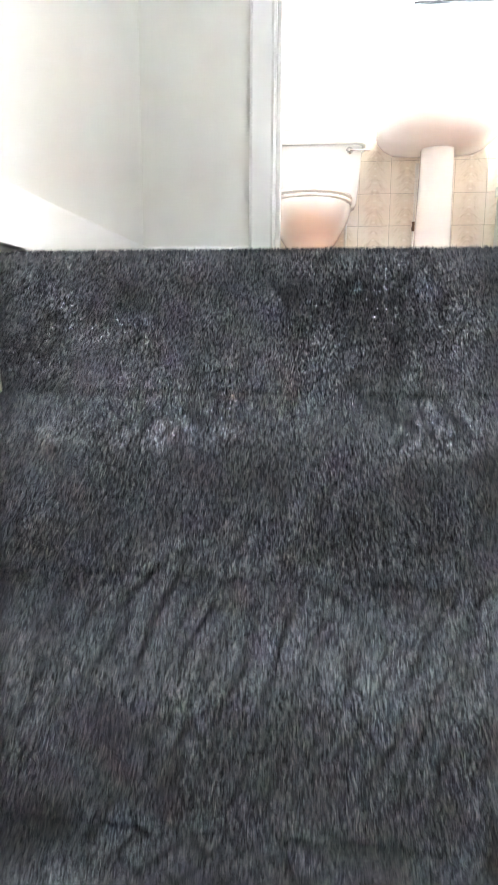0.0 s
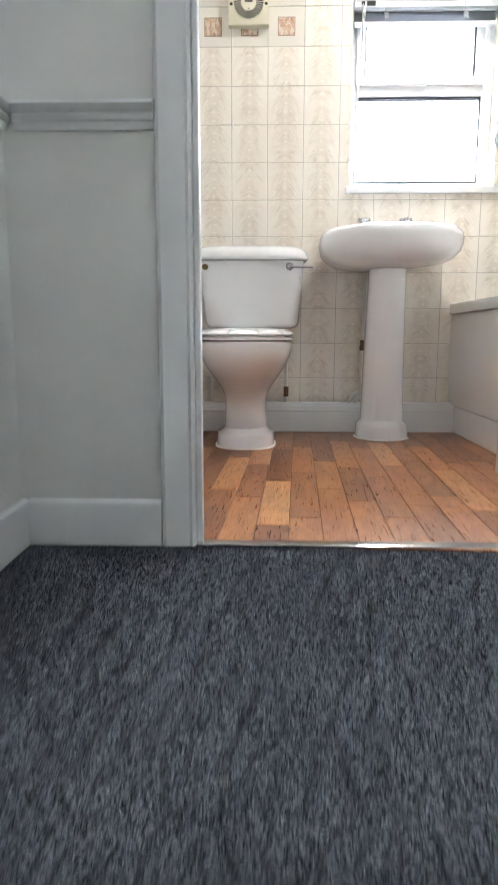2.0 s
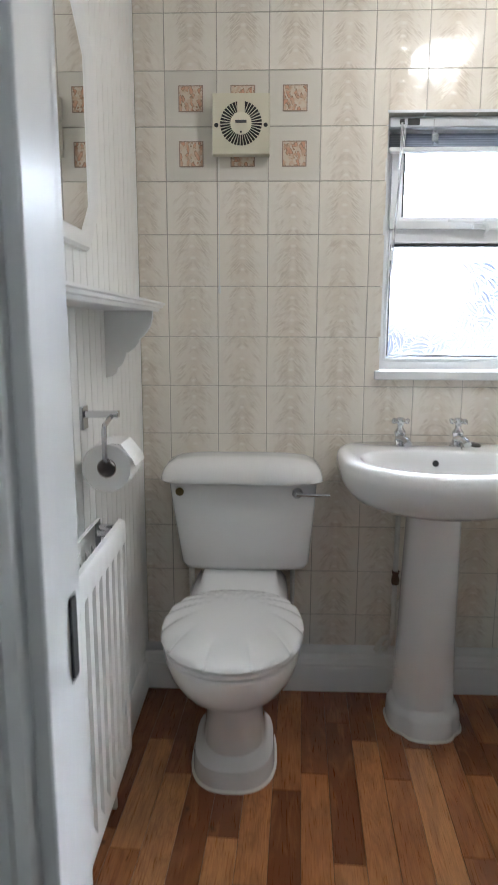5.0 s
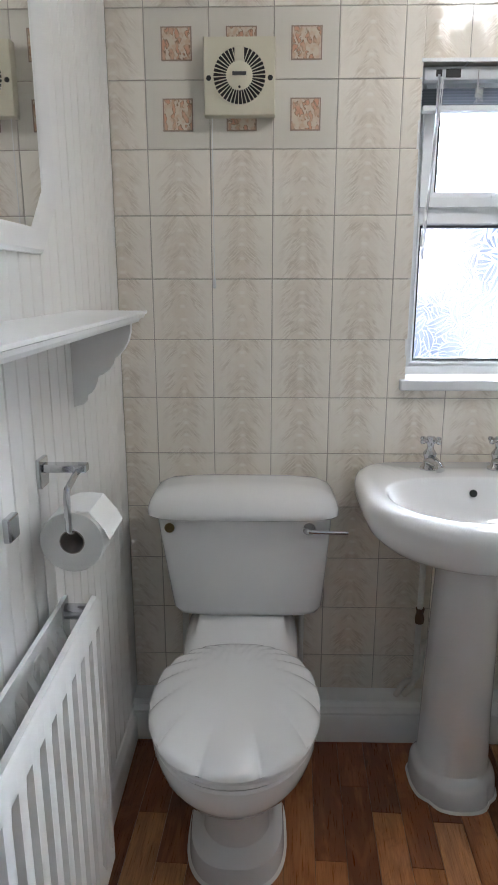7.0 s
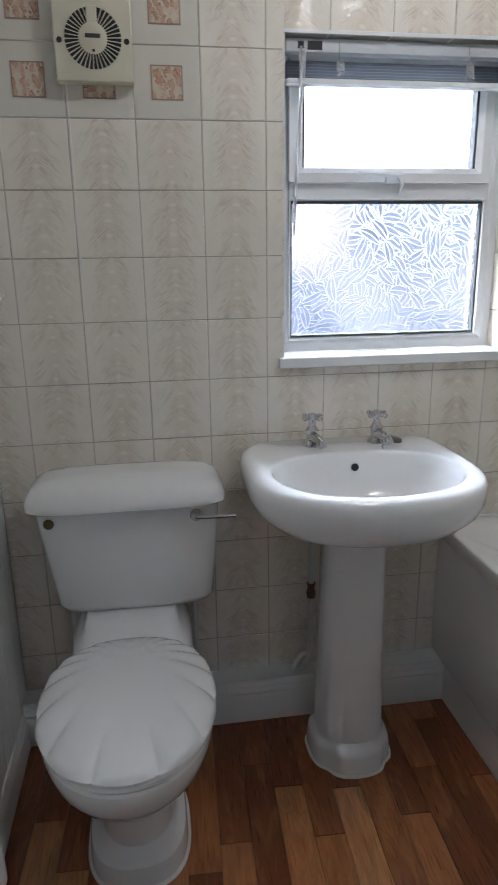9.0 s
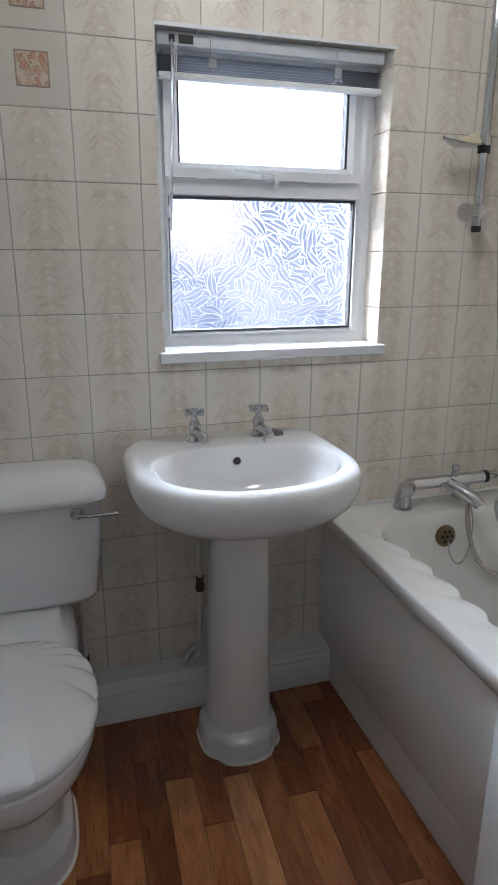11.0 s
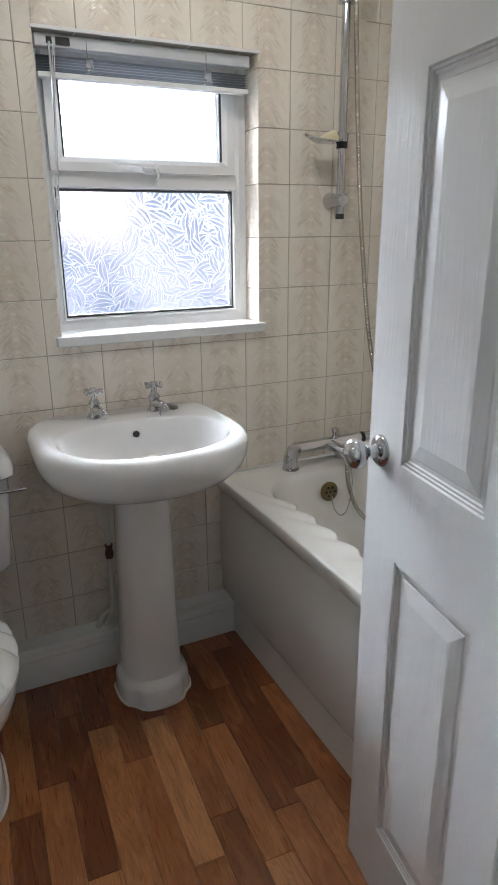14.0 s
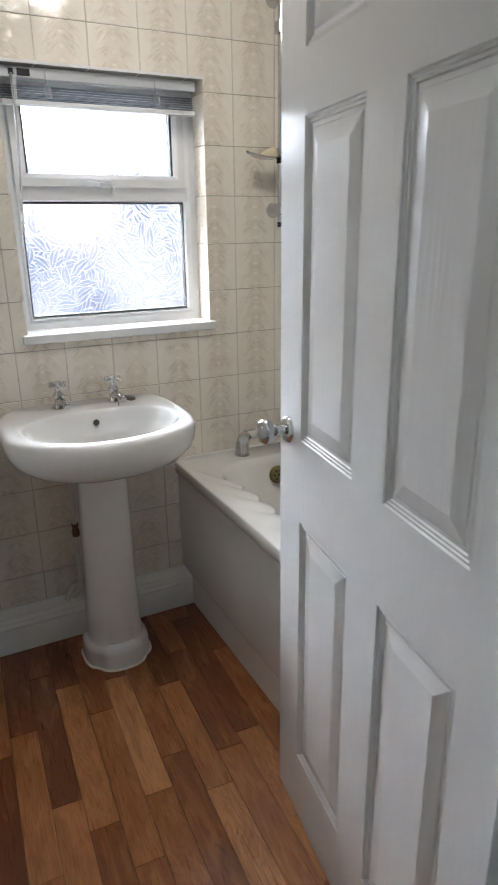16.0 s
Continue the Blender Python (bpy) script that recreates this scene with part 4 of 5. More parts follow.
def lobed(ry, z, rx, front):
    """A ring of the pedestal's foot: a round front between two small shoulders."""
    pts = egg(PX, 3.385, z, rx, front, 0.075, 2.3, 4)
    out = []
    for x, y, zz in pts:
        a = math.atan2(x - PX, 3.385 - y)
        dip = ry * math.exp(-((abs(a) - 0.75) / 0.16) ** 2)
        out.append((x - (x - PX) * dip, y - (y - 3.385) * dip, zz))
    return out


ped = [lobed(0.07, 0.0, 0.108, 0.118), lobed(0.07, 0.050, 0.105, 0.114), lobed(0.06, 0.062, 0.101, 0.108), lobed(0.04, 0.069, 0.093, 0.096), lobed(0.01, 0.078, 0.086, 0.088),
       egg(PX, 3.385, 0.25, 0.082, 0.080, 0.075, 2.3, 4), egg(BX - 0.002, 3.385, 0.45, 0.078, 0.076, 0.075, 2.3, 4), egg(BX, 3.385, 0.60, 0.0745, 0.073, 0.075, 2.3, 4), egg(BX, 3.385, 0.686, 0.0735, 0.072, 0.075, 2.3, 4)]
part("pedestal", loft(ped), CERAMIC, basin, "", 38)
part("sealant", loft([lobed(0.07, 0.0005, 0.113, 0.123), lobed(0.07, 0.006, 0.108, 0.118)]), SILICONE, basin)
part("overflow_hole", lathe([(0.0095, 0.0), (0.0095, 0.002), (0.0, 0.0022)], (BX + 0.010, 3.4405, 0.785), (0, -0.93, 0.36), 20), DARK, basin, "dark overflow hole")


def pillar_tap(x):
    tap = thing("pillar_tap", x, 3.53, 0.822, "chrome pillar tap with a cross head", "tap", "pair of basin taps")
    bm = lathe([(0.021, 0.0), (0.021, 0.004), (0.015, 0.010), (0.0125, 0.026), (0.014, 0.034), (0.0155, 0.040), (0.012, 0.046), (0.008, 0.052), (0.008, 0.062), (0.011, 0.066), (0.011, 0.078), (0.008, 0.082), (0.0, 0.083)], (x, 3.53, 0.821), n=24)
    part("body", bm, CHROME, tap, "", 40)
    part("spout", tube([(x, 3.528, 0.842), (x + 0.003, 3.505, 0.847), (x + 0.008, 3.482, 0.845), (x + 0.010, 3.470, 0.836)], [0.013, 0.012, 0.0105, 0.0105], 12), CHROME, tap, "", 50)
    bm = bmesh.new()
    for k in range(4):
        a = radians(32 + 90 * k)
        c, s = math.cos(a), math.sin(a)
        tube([(x + 0.006 * c, 3.53 + 0.006 * s, 0.893), (x + 0.021 * c, 3.53 + 0.021 * s, 0.893)], [0.0045, 0.0036], 8, bm=bm)
        lathe([(0.0, -0.006), (0.005, -0.004), (0.0062, 0.0), (0.005, 0.004), (0.0, 0.006)], (x + 0.024 * c, 3.53 + 0.024 * s, 0.893), (c, s, 0), 10, bm=bm)
    part("cross_head", bm, CHROME, tap, "", 50)
    return tap


for tap_x in (0.256, 0.430):
    pillar_tap(tap_x).scale = (1.14, 1.10, 1.06)
plug = thing("basin_plug", 0.475, 3.52, 0.822, "grey plug on a chain resting on the basin", "plug")
part("disc", lathe([(0.020, 0.0), (0.021, 0.004), (0.018, 0.010), (0.008, 0.012), (0.0, 0.012)], (0.478, 3.525, 0.8225), (0.15, 0, 1), 20), mat("grey_plug_rubber", (0.12, 0.11, 0.10), 0.5), plug, "", 40)
bm = tube([(0.470, 3.515, 0.832), (0.452, 3.50, 0.826), (0.432, 3.486, 0.825), (0.425, 3.462, 0.820), (0.423, 3.452, 0.800)], 0.0016, 6, 6)
lathe([(0.0, 0.0), (0.005, 0.001), (0.005, 0.006), (0.0, 0.007)], (0.423, 3.455, 0.795), (0, -1, 0.2), 12, bm=bm)
part("chain", bm, CHROME, plug, "thin bead chain")
waste = thing("basin_supply_pipe", 0.22, 3.57, 0.126, "painted pipe with a joint behind the pedestal", "pipe")
part("pipe", tube([(0.272, 3.575, 0.67), (0.270, 3.575, 0.30), (0.266, 3.572, 0.175), (0.238, 3.568, 0.124)], 0.0085, 10, 5), PIPEP, waste, "", 60)
part("joint", tube([(0.271, 3.575, 0.355), (0.271, 3.575, 0.37), (0.271, 3.575, 0.385), (0.271, 3.575, 0.40)], [0.012, 0.014, 0.010, 0.013], 8), COPPER, waste, "dull compression joint")
part("pipe", tube([(0.290, 3.575, 0.30), (0.276, 3.575, 0.185), (0.240, 3.572, 0.165), (0.214, 3.566, 0.124)], 0.0085, 10, 5), PIPEP, waste, "", 60)

# ---- bath ----
bath = thing("bath", 1.0, 2.8, 0, "white acrylic bath with a plain side panel along the wall", "bath")
BX0, BX1, BY0_, BY1_, BZ = 0.648, RIGHT, 2.052, BACK, 0.556


def rounded(x0, x1, y0, y1, z, r, n=16, wave=0.0):
    """A closed ring: rectangle with round corners; wave scallops its west side."""
    pts = []
    for cx, cy, a0 in ((x1 - r, y1 - r, 0), (x0 + r, y1 - r, 90), (x0 + r, y0 + r, 180), (x1 - r, y0 + r, 270)):
        for i in range(n):
            a = radians(a0 + 90 * i / (n - 1))
            pts.append((cx + r * math.cos(a), cy + r * math.sin(a), z))
        if a0 == 90:
            for i in range(1, 64):
                y = (y1 - r) + (y0 - y1 + 2 * r) * i / 64
                f = max(0.0, 1 - abs(y - 3.08) / 0.26)
                w = wave * (0.35 + 0.65 * abs(math.sin((y - 2.82) * math.pi / 0.105))) * min(1.0, f * 4)
                pts.append((x0 + w, y, z))
        if a0 == 270:
            for i in range(1, 12):
                pts.append((x1, (y0 + r) + (y1 - y0 - 2 * r) * i / 12, z))
    return pts


IX0, IX1, IY0, IY1 = 0.736, 1.330, 2.16, 3.480
tub = [rounded(BX0 + 0.014, BX1, BY0_, BY1_, BZ - 0.043, 0.012), rounded(BX0 + 0.002, BX1, BY0_, BY1_, BZ - 0.042, 0.012), rounded(BX0, BX1, BY0_, BY1_, BZ - 0.040, 0.014), rounded(BX0, BX1, BY0_, BY1_, BZ - 0.0055, 0.014), rounded(BX0 + 0.0018, BX1 - 0.003, BY0_ + 0.003, BY1_ - 0.003, BZ - 0.0015, 0.014), rounded(BX0 + 0.006, BX1 - 0.010, BY0_ + 0.01, BY1_ - 0.01, BZ, 0.02),
       rounded(IX0 - 0.008, IX1 + 0.008, IY0 - 0.008, IY1 + 0.008, BZ - 0.001, 0.15, wave=0.034), rounded(IX0, IX1, IY0, IY1, BZ - 0.006, 0.15, wave=0.034), rounded(IX0 + 0.006, IX1 - 0.006, IY0 + 0.01, IY1 - 0.008, BZ - 0.028, 0.15, wave=0.028), rounded(IX0 + 0.016, IX1 - 0.016, IY0 + 0.04, IY1 - 0.02, BZ - 0.07, 0.15),
       rounded(IX0 + 0.04, IX1 - 0.04, IY0 + 0.12, IY1 - 0.05, 0.32, 0.14), rounded(IX0 + 0.065, IX1 - 0.065, IY0 + 0.22, IY1 - 0.085, 0.20, 0.13), rounded(IX0 + 0.10, IX1 - 0.10, IY0 + 0.28, IY1 - 0.12, 0.165, 0.12), rounded(IX0 + 0.2, IX1 - 0.2, IY0 + 0.4, IY1 - 0.3, 0.16, 0.05)]
part("tub", loft(tub, close_low=False), ACRYLIC, bath, "", 50)
prof = [(0.690, 0.118), (0.690, 0.511), (0.664, 0.511), (0.660, 0.500), (0.657, 0.30), (0.662, 0.14), (0.668, 0.118)]
part("side_panel", loft([[(x, BY0_ + 0.004, z) for x, z in prof], [(x, BACK - 0.002, z) for x, z in prof]]), PANELP, bath, "plain white bath side panel", 40)
prof = [(0.690, 0.003), (0.690, 0.116), (0.668, 0.116), (0.668, 0.003)]
part("plinth", loft([[(x, BY0_ + 0.004, z) for x, z in prof], [(x, BOXY - 0.001, z) for x, z in prof]]), PANELP, bath, "white plinth under the panel")
part("overflow", lathe([(0.033, 0.0), (0.033, 0.004), (0.027, 0.009), (0.018, 0.010), (0.0, 0.010)], (0.993, 3.452, 0.487), (0, -1, 0.13), 28), BRONZE, bath, "round tarnished overflow", 40)
bm = bmesh.new()
for k in range(7):
    a = 2 * math.pi * k / 6
    r = 0.0 if k == 6 else 0.016
    lathe([(0.0055, 0.0), (0.0055, 0.0015), (0.0, 0.002)], (0.993 + r * math.cos(a), 3.4415 + r * math.sin(a) * 0.13, 0.4885 + r * math.sin(a)), (0, -1, 0.13), 10, bm=bm)
part("overflow_holes", bm, DARK, bath, "dark overflow holes")
part("plug_chain", tube([(0.998, 3.440, 0.478), (1.005, 3.435, 0.43), (1.03, 3.43, 0.40), (1.06, 3.435, 0.42), (1.085, 3.45, 0.50), (1.092, 3.48, 0.57)], 0.0022, 6, 6), CHROME, bath, "thin plug chain")
part("sealant", boxed(BX0 + 0.01, BX1, BACK - 0.010, BACK - 0.001, BZ - 0.001, BZ + 0.007, bevel=0.003), SILICONE, bath, "white sealant bead")

# ---- bath shower mixer ----
mixer = thing("shower_mixer", 1.03, 3.53, BZ, "chrome thermostatic bath shower mixer on the bath rim", "mixer tap")
MY, MZ = 3.535, 0.628
part("body", tube([(0.905, MY, MZ), (1.165, MY, MZ)], 0.019, 20), CHROME, mixer, "", 40)
bm = tube([(0.892, MY + 0.002, BZ), (0.892, MY, 0.595), (0.900, MY, 0.618), (0.915, MY, MZ)], [0.026, 0.024, 0.024, 0.022], 16)
part("leg", bm, CHROME, mixer, "", 40)
part("leg", tube([(1.11, MY + 0.03, BZ), (1.11, MY + 0.02, 0.60), (1.11, MY, MZ)], [0.024, 0.022, 0.02], 16), CHROME, mixer, "", 40)
part("foot_ring", lathe([(0.030, 0.0), (0.030, 0.004), (0.024, 0.007)], (0.892, MY, BZ), n=20), CHROME, mixer, "", 40)
part("flow_handle", tube([(0.900, MY - 0.012, MZ - 0.004), (0.886, MY - 0.03, MZ - 0.004), (0.880, MY - 0.038, MZ - 0.004)], [0.022, 0.021, 0.018], 16), CHROME, mixer, "", 40)
part("collar", tube([(1.166, MY, MZ), (1.180, MY, MZ)], 0.0195, 20), SEAL, mixer, "black collar ring")
part("temperature_handle", tube([(1.180, MY, MZ), (1.215, MY, MZ), (1.220, MY, MZ)], [0.0175, 0.0175, 0.014], 18), CHROME, mixer, "", 40)
part("diverter", lathe([(0.011, 0.0), (0.010, 0.018), (0.013, 0.024), (0.013, 0.032), (0.0, 0.034)], (1.062, MY - 0.004, MZ + 0.016), n=16), CHROME, mixer, "", 40)
part("spout", tube([(1.04, MY - 0.01, MZ - 0.004), (1.05, MY - 0.05, MZ - 0.012), (1.075, MY - 0.095, MZ - 0.030), (1.085, MY - 0.110, MZ - 0.045)], [0.018, 0.018, 0.019, 0.017], 16), CHROME, mixer, "", 50)
part("outlet", tube([(1.062, MY - 0.02, MZ - 0.010), (1.062, 3.462, 0.606), (1.062, 3.455, 0.58)], [0.013, 0.012, 0.011], 14), CHROME, mixer, "", 40)

# ---- shower rail, hose and head ----
rail = thing("shower_rail", 1.045, 3.55, 1.36, "chrome shower riser rail with a soap dish on the tiles", "shower rail")
RX, RY = 1.060, 3.545
part("pole", tube([(RX, RY, 1.365), (RX, RY, 2.08)], 0.0125, 16), CHROME, rail, "", 60)
part("end_cap", tube([(RX, RY, 1.350), (RX, RY, 1.366)], 0.013, 14), SEAL, rail, "black end cap")
for z in (1.405, 2.03):
    part("bracket", tube([(RX - 0.004, BACK - 0.001, z), (RX - 0.004, BACK - 0.010, z), (RX - 0.002, RY + 0.014, z), (RX, RY - 0.018, z), (RX, RY - 0.021, z)], [0.025, 0.024, 0.017, 0.0185, 0.015], 22), CHROME, rail, "", 40)
slider = part("slider", tube([(RX, RY, 1.568), (RX, RY, 1.592)], 0.0185, 18), CHROME, rail, "", 50)
part("slider_ring", tube([(RX, RY, 1.550), (RX, RY, 1.568)], 0.0165, 16), SEAL, rail, "black sliding ring")
bm = loft([[(RX - 0.012 - 0.13 * t + 0.0, RY - 0.02 - 0.035 * math.sin(math.pi * min(1, t * 1.05)) * s * 1.0, 1.575 - 0.020 * math.sin(math.pi * (0.15 + 0.8 * t)) + 0.004 * t + h) for s, h in ((-1, 0.004), (0, 0.0), (1, 0.004), (1, 0.008), (0, 0.004), (-1, 0.008))] for t in (0.0, 0.15, 0.3, 0.45, 0.6, 0.75, 0.9, 0.98)])
part("soap_dish", bm, CHROME, rail, "shallow chrome soap dish", 60)
soap = thing("soap_bar", 0.995, 3.52, 1.565, "worn sliver of cream soap in the dish", "soap")
part("bar", loft([egg(0.995, 3.522, 1.564, 0.036, 0.02, 0.022, 2, 2, 24), egg(1.005, 3.526, 1.578, 0.03, 0.014, 0.018, 2, 2, 24), egg(1.020, 3.530, 1.596, 0.006, 0.006, 0.012, 2, 2, 24)]), SOAP, soap, "", 60)
hose = thing("shower_hose", 1.15, 3.5, 0.34, "ribbed steel shower hose looping from the mixer to the rail", "hose")
line = [(1.062, 3.454, 0.582), (1.064, 3.440, 0.50), (1.098, 3.425, 0.405), (1.165, 3.42, 0.352), (1.240, 3.43, 0.372), (1.278, 3.445, 0.46), (1.272, 3.465, 0.57), (1.245, 3.50, 0.68), (1.185, 3.53, 0.97), (1.135, 3.53, 1.30), (1.105, 3.53, 1.60), (1.085, 3.525, 1.82), (1.07, 3.515, 1.97)]


def ribbed(points, r):
    v = [Vector(p) for p in points]
    fine = []
    for i in range(len(v) - 1):
        p0, p1, p2, p3 = v[max(i - 1, 0)], v[i], v[i + 1], v[min(i + 2, len(v) - 1)]
        steps = max(2, int((p2 - p1).length / 0.0016))
        for k in range(steps):
            t = k / steps
            fine.append(0.5 * ((2 * p1) + (p2 - p0) * t + (2 * p0 - 5 * p1 + 4 * p2 - p3) * t * t + (3 * p1 - p0 - 3 * p2 + p3) * t ** 3))
    return tube(fine, [r * (1.0 if i % 3 else 0.80) for i in range(len(fine))], 8)


part("tube", ribbed(line, 0.0078), HOSE, hose, "", 70)
head = thing("hand_shower", 1.06, 3.47, 1.95, "chrome hand shower parked at the top of the rail", "hand shower")
part("holder", tube([(RX, RY, 1.925), (RX, RY, 1.955)], 0.024, 18), CHROME, head, "", 50)
part("holder", tube([(RX, RY, 1.94), (RX + 0.010, RY - 0.03, 1.945), (RX + 0.018, RY - 0.05, 1.95)], [0.019, 0.017, 0.017], 16), CHROME, head, "", 50)
part("handle", tube([(1.07, 3.515, 1.965), (1.066, 3.49, 1.99), (1.06, 3.45, 2.06), (1.055, 3.40, 2.13)], [0.011, 0.013, 0.013, 0.012], 14), CHROME, head, "", 60)
part("rose", lathe([(0.0, -0.01), (0.038, -0.008), (0.040, 0.0), (0.030, 0.014), (0.012, 0.022), (0.0, 0.023)], (1.053, 3.375, 2.135), (0.0, 0.55, 0.83), 26), CHROME, head, "", 50)

# ---- radiator ----
radiator = thing("radiator", LEFT + 0.06, 2.58, 0.18, "white double-panel radiator under the shelf", "radiator")
RADF, RY0, RY1, RZ0, RZ1 = LEFT + 0.086, 2.18, 2.945, 0.185, 0.758


def radiator_panel(front, back, fluted):
    n = int(round((RY1 - RY0) / 0.047))
    bm = bmesh.new()
    ys, deps = [], []
    for i in range(n):
        y0 = RY0 + (RY1 - RY0) * i / n
        w = (RY1 - RY0) / n
        for f, d in ((0.0, 0), (0.26, 0), (0.34, 1), (0.70, 1), (0.78, 0)):
            ys.append(y0 + w * f)
            deps.append(d)
    ys.append(RY1)
    deps.append(0)
    zs = [(RZ0, 0.010, 0), (RZ0 + 0.010, 0.0, 0), (RZ0 + 0.045, 0.0, 0), (RZ0 + 0.065, 0.0, 1), (RZ1 - 0.075, 0.0, 1), (RZ1 - 0.052, 0.0, 0), (RZ1 - 0.010, 0.0, 0), (RZ1 - 0.002, 0.004, 0), (RZ1, 0.011, 0)]
    rows = []
    for z, inn, groove in zs:
        rows.append([bm.verts.new((front - inn * math.copysign(1, front - back) - 0.011 * d * groove * math.copysign(1, front - back), y, z)) for y, d in zip(ys, deps)])
    for a, b in zip(rows, rows[1:]):
        for i in range(len(ys) - 1):
            bm.faces.new((a[i], a[i + 1], b[i + 1], b[i]))
    rim = [rows[0][0], *(r[0] for r in rows[1:-1]), *rows[-1], *(r[-1] for r in rows[-2:0:-1]), *rows[0][::-1][:-1]]
    low = [bm.verts.new((back, v.co.y, v.co.z)) for v in rim]
    for i in range(len(rim)):
        j = (i + 1) % len(rim)
        bm.faces.new((rim[i], rim[j], low[j], low[i]))
    bmesh.ops.recalc_face_normals(bm, faces=bm.faces)
    return bm


part("front_panel", radiator_panel(RADF, RADF - 0.013, True), CLAD, radiator, "fluted front panel", 40)
part("back_panel", radiator_panel(LEFT + 0.018, LEFT + 0.031, True), CLAD, radiator, "", 40)
part("tappings", tube([(LEFT + 0.03, 2.93, 0.735), (RADF - 0.012, 2.93, 0.735)], 0.014, 12), CHROME, radiator, "", 50)
part("tappings", tube([(LEFT + 0.03, 2.92, 0.215), (RADF - 0.012, 2.92, 0.215)], 0.014, 12), CLAD, radiator, "", 50)
part("bleed_plug", tube([(LEFT + 0.018, 2.946, 0.735), (LEFT + 0.018, 2.949, 0.735)], 0.006, 10), DARK, radiator)
part("bracket", boxed(LEFT, LEFT + 0.02, 2.80, 2.83, 0.24, 0.72, bevel=0.003), CLAD, radiator)
bm = tube([(LEFT + 0.05, 2.93, 0.205), (LEFT + 0.03, 2.965, 0.203), (LEFT + 0.028, 2.985, 0.185), (LEFT + 0.028, 2.985, 0.15)], 0.010, 12)
part("valve", bm, CHROME, radiator, "", 50)
part("valve_cap", tube([(LEFT + 0.028, 2.985, 0.105), (LEFT + 0.028, 2.985, 0.155)], 0.016, 16), PLASTIC, radiator, "cream plastic valve cap", 50)
part("valve_tail", tube([(LEFT + 0.028, 2.985, 0.0), (LEFT + 0.028, 2.985, 0.11)], 0.0075, 10), PIPEP, radiator, "", 60)

# ---- shelf on two brackets ----
shelf = thing("wall_shelf", LEFT, 2.85, 1.23, "white painted wooden shelf with shaped brackets on the boarding", "shelf")
SY0, SY1, SD = 2.30, 3.235, 0.138
prof = [(0.0, 1.222), (SD - 0.016, 1.222), (SD - 0.012, 1.229), (SD - 0.006, 1.230), (SD - 0.004, 1.236), (SD, 1.238), (SD, 1.243), (0.0, 1.244)]
part("board", loft([[(LEFT + u, SY0, w) for u, w in prof], [(LEFT + u, SY1 - (0.010 if w < 1.235 else 0.0), w) for u, w in prof]]), GLOSS, shelf, "", 30)


def bracket(y):
    pts = [(0.0, 1.222), (0.118, 1.222), (0.117, 1.206), (0.112, 1.188), (0.103, 1.172), (0.092, 1.160), (0.086, 1.156), (0.083, 1.146), (0.074, 1.134), (0.060, 1.124),
           (0.052, 1.121), (0.049, 1.110), (0.044, 1.098), (0.036, 1.088), (0.030, 1.085), (0.028, 1.074), (0.020, 1.066), (0.0, 1.060)]
    return loft([[(LEFT + u, y, w) for u, w in pts], [(LEFT + u, y + 0.018, w) for u, w in pts]])


part("bracket", bracket(3.160), GLOSS, shelf)
part("bracket", bracket(2.36), GLOSS, shelf)
shelf.location.z -= 0.008

# ---- mirror with clipped corners ----
mirror = thing("wall_mirror", LEFT, 2.75, 1.34, "white framed octagonal mirror hung on the boarding", "mirror")


def octagon(inset):
    y0, y1, z0, z1, c = 2.44 + inset, 3.085 - inset, 1.335 + inset, 1.840 - inset, 0.085 - inset * 0.42
    return [(y0 + c, z0), (y1 - c, z0), (y1, z0 + c), (y1, z1 - c), (y1 - c, z1), (y0 + c, z1), (y0, z1 - c), (y0, z0 + c)]


rings = []
for ins, u in ((0.0, 0.0), (0.0, 0.012), (0.006, 0.018), (0.018, 0.019), (0.026, 0.015), (0.034, 0.013), (0.040, 0.008), (0.042, 0.004)):
    rings.append([(LEFT + u, y, z) for y, z in octagon(ins)])
part("frame", loft(rings, True, False), GLOSS, mirror, "moulded white mirror frame", 30)
part("glass", loft([[(LEFT + 0.0045, y, z) for y, z in octagon(0.037)], [(LEFT + 0.008, y, z) for y, z in octagon(0.037)]]), MIRROR, mirror, "silvered mirror glass")

# ---- toilet roll on its holder ----
holder = thing("toilet_roll_holder", LEFT, 2.93, 0.97, "square chrome toilet roll holder on the boarding", "roll holder")
part("plate", boxed(LEFT, LEFT + 0.008, 2.925, 2.965, 0.958, 1.008, bevel=0.002), CHROME, holder)
part("arm", boxed(LEFT + 0.008, LEFT + 0.080, 2.934, 2.956, 0.984, 0.998, bevel=0.002), CHROME, holder)
part("arm", tube([(LEFT + 0.066, 2.942, 0.988), (LEFT + 0.066, 2.915, 0.984), (LEFT + 0.068, 2.870, 0.978), (LEFT + 0.068, 2.863, 0.968), (LEFT + 0.068, 2.863, 0.911), (LEFT + 0.068, 2.867, 0.906), (LEFT + 0.068, 2.975, 0.906)], 0.0055, 8), CHROME, holder, "", 40)
roll = thing("toilet_roll", LEFT + 0.068, 2.90, 0.85, "part-used white toilet roll on its holder", "toilet roll")
CR, RR, RZ = 0.020, 0.052, 0.888
RXc = LEFT + 0.068
ring = lambda r, y: [(RXc + r * math.cos(2 * math.pi * k / 40), y, RZ + r * math.sin(2 * math.pi * k / 40)) for k in range(40)]
part("paper", loft([ring(CR, 2.874), ring(RR - 0.002, 2.872), ring(RR, 2.875), ring(RR, 2.969), ring(RR - 0.002, 2.972), ring(CR, 2.970), ring(CR, 2.874)], False, False), PAPER, roll, "", 50)
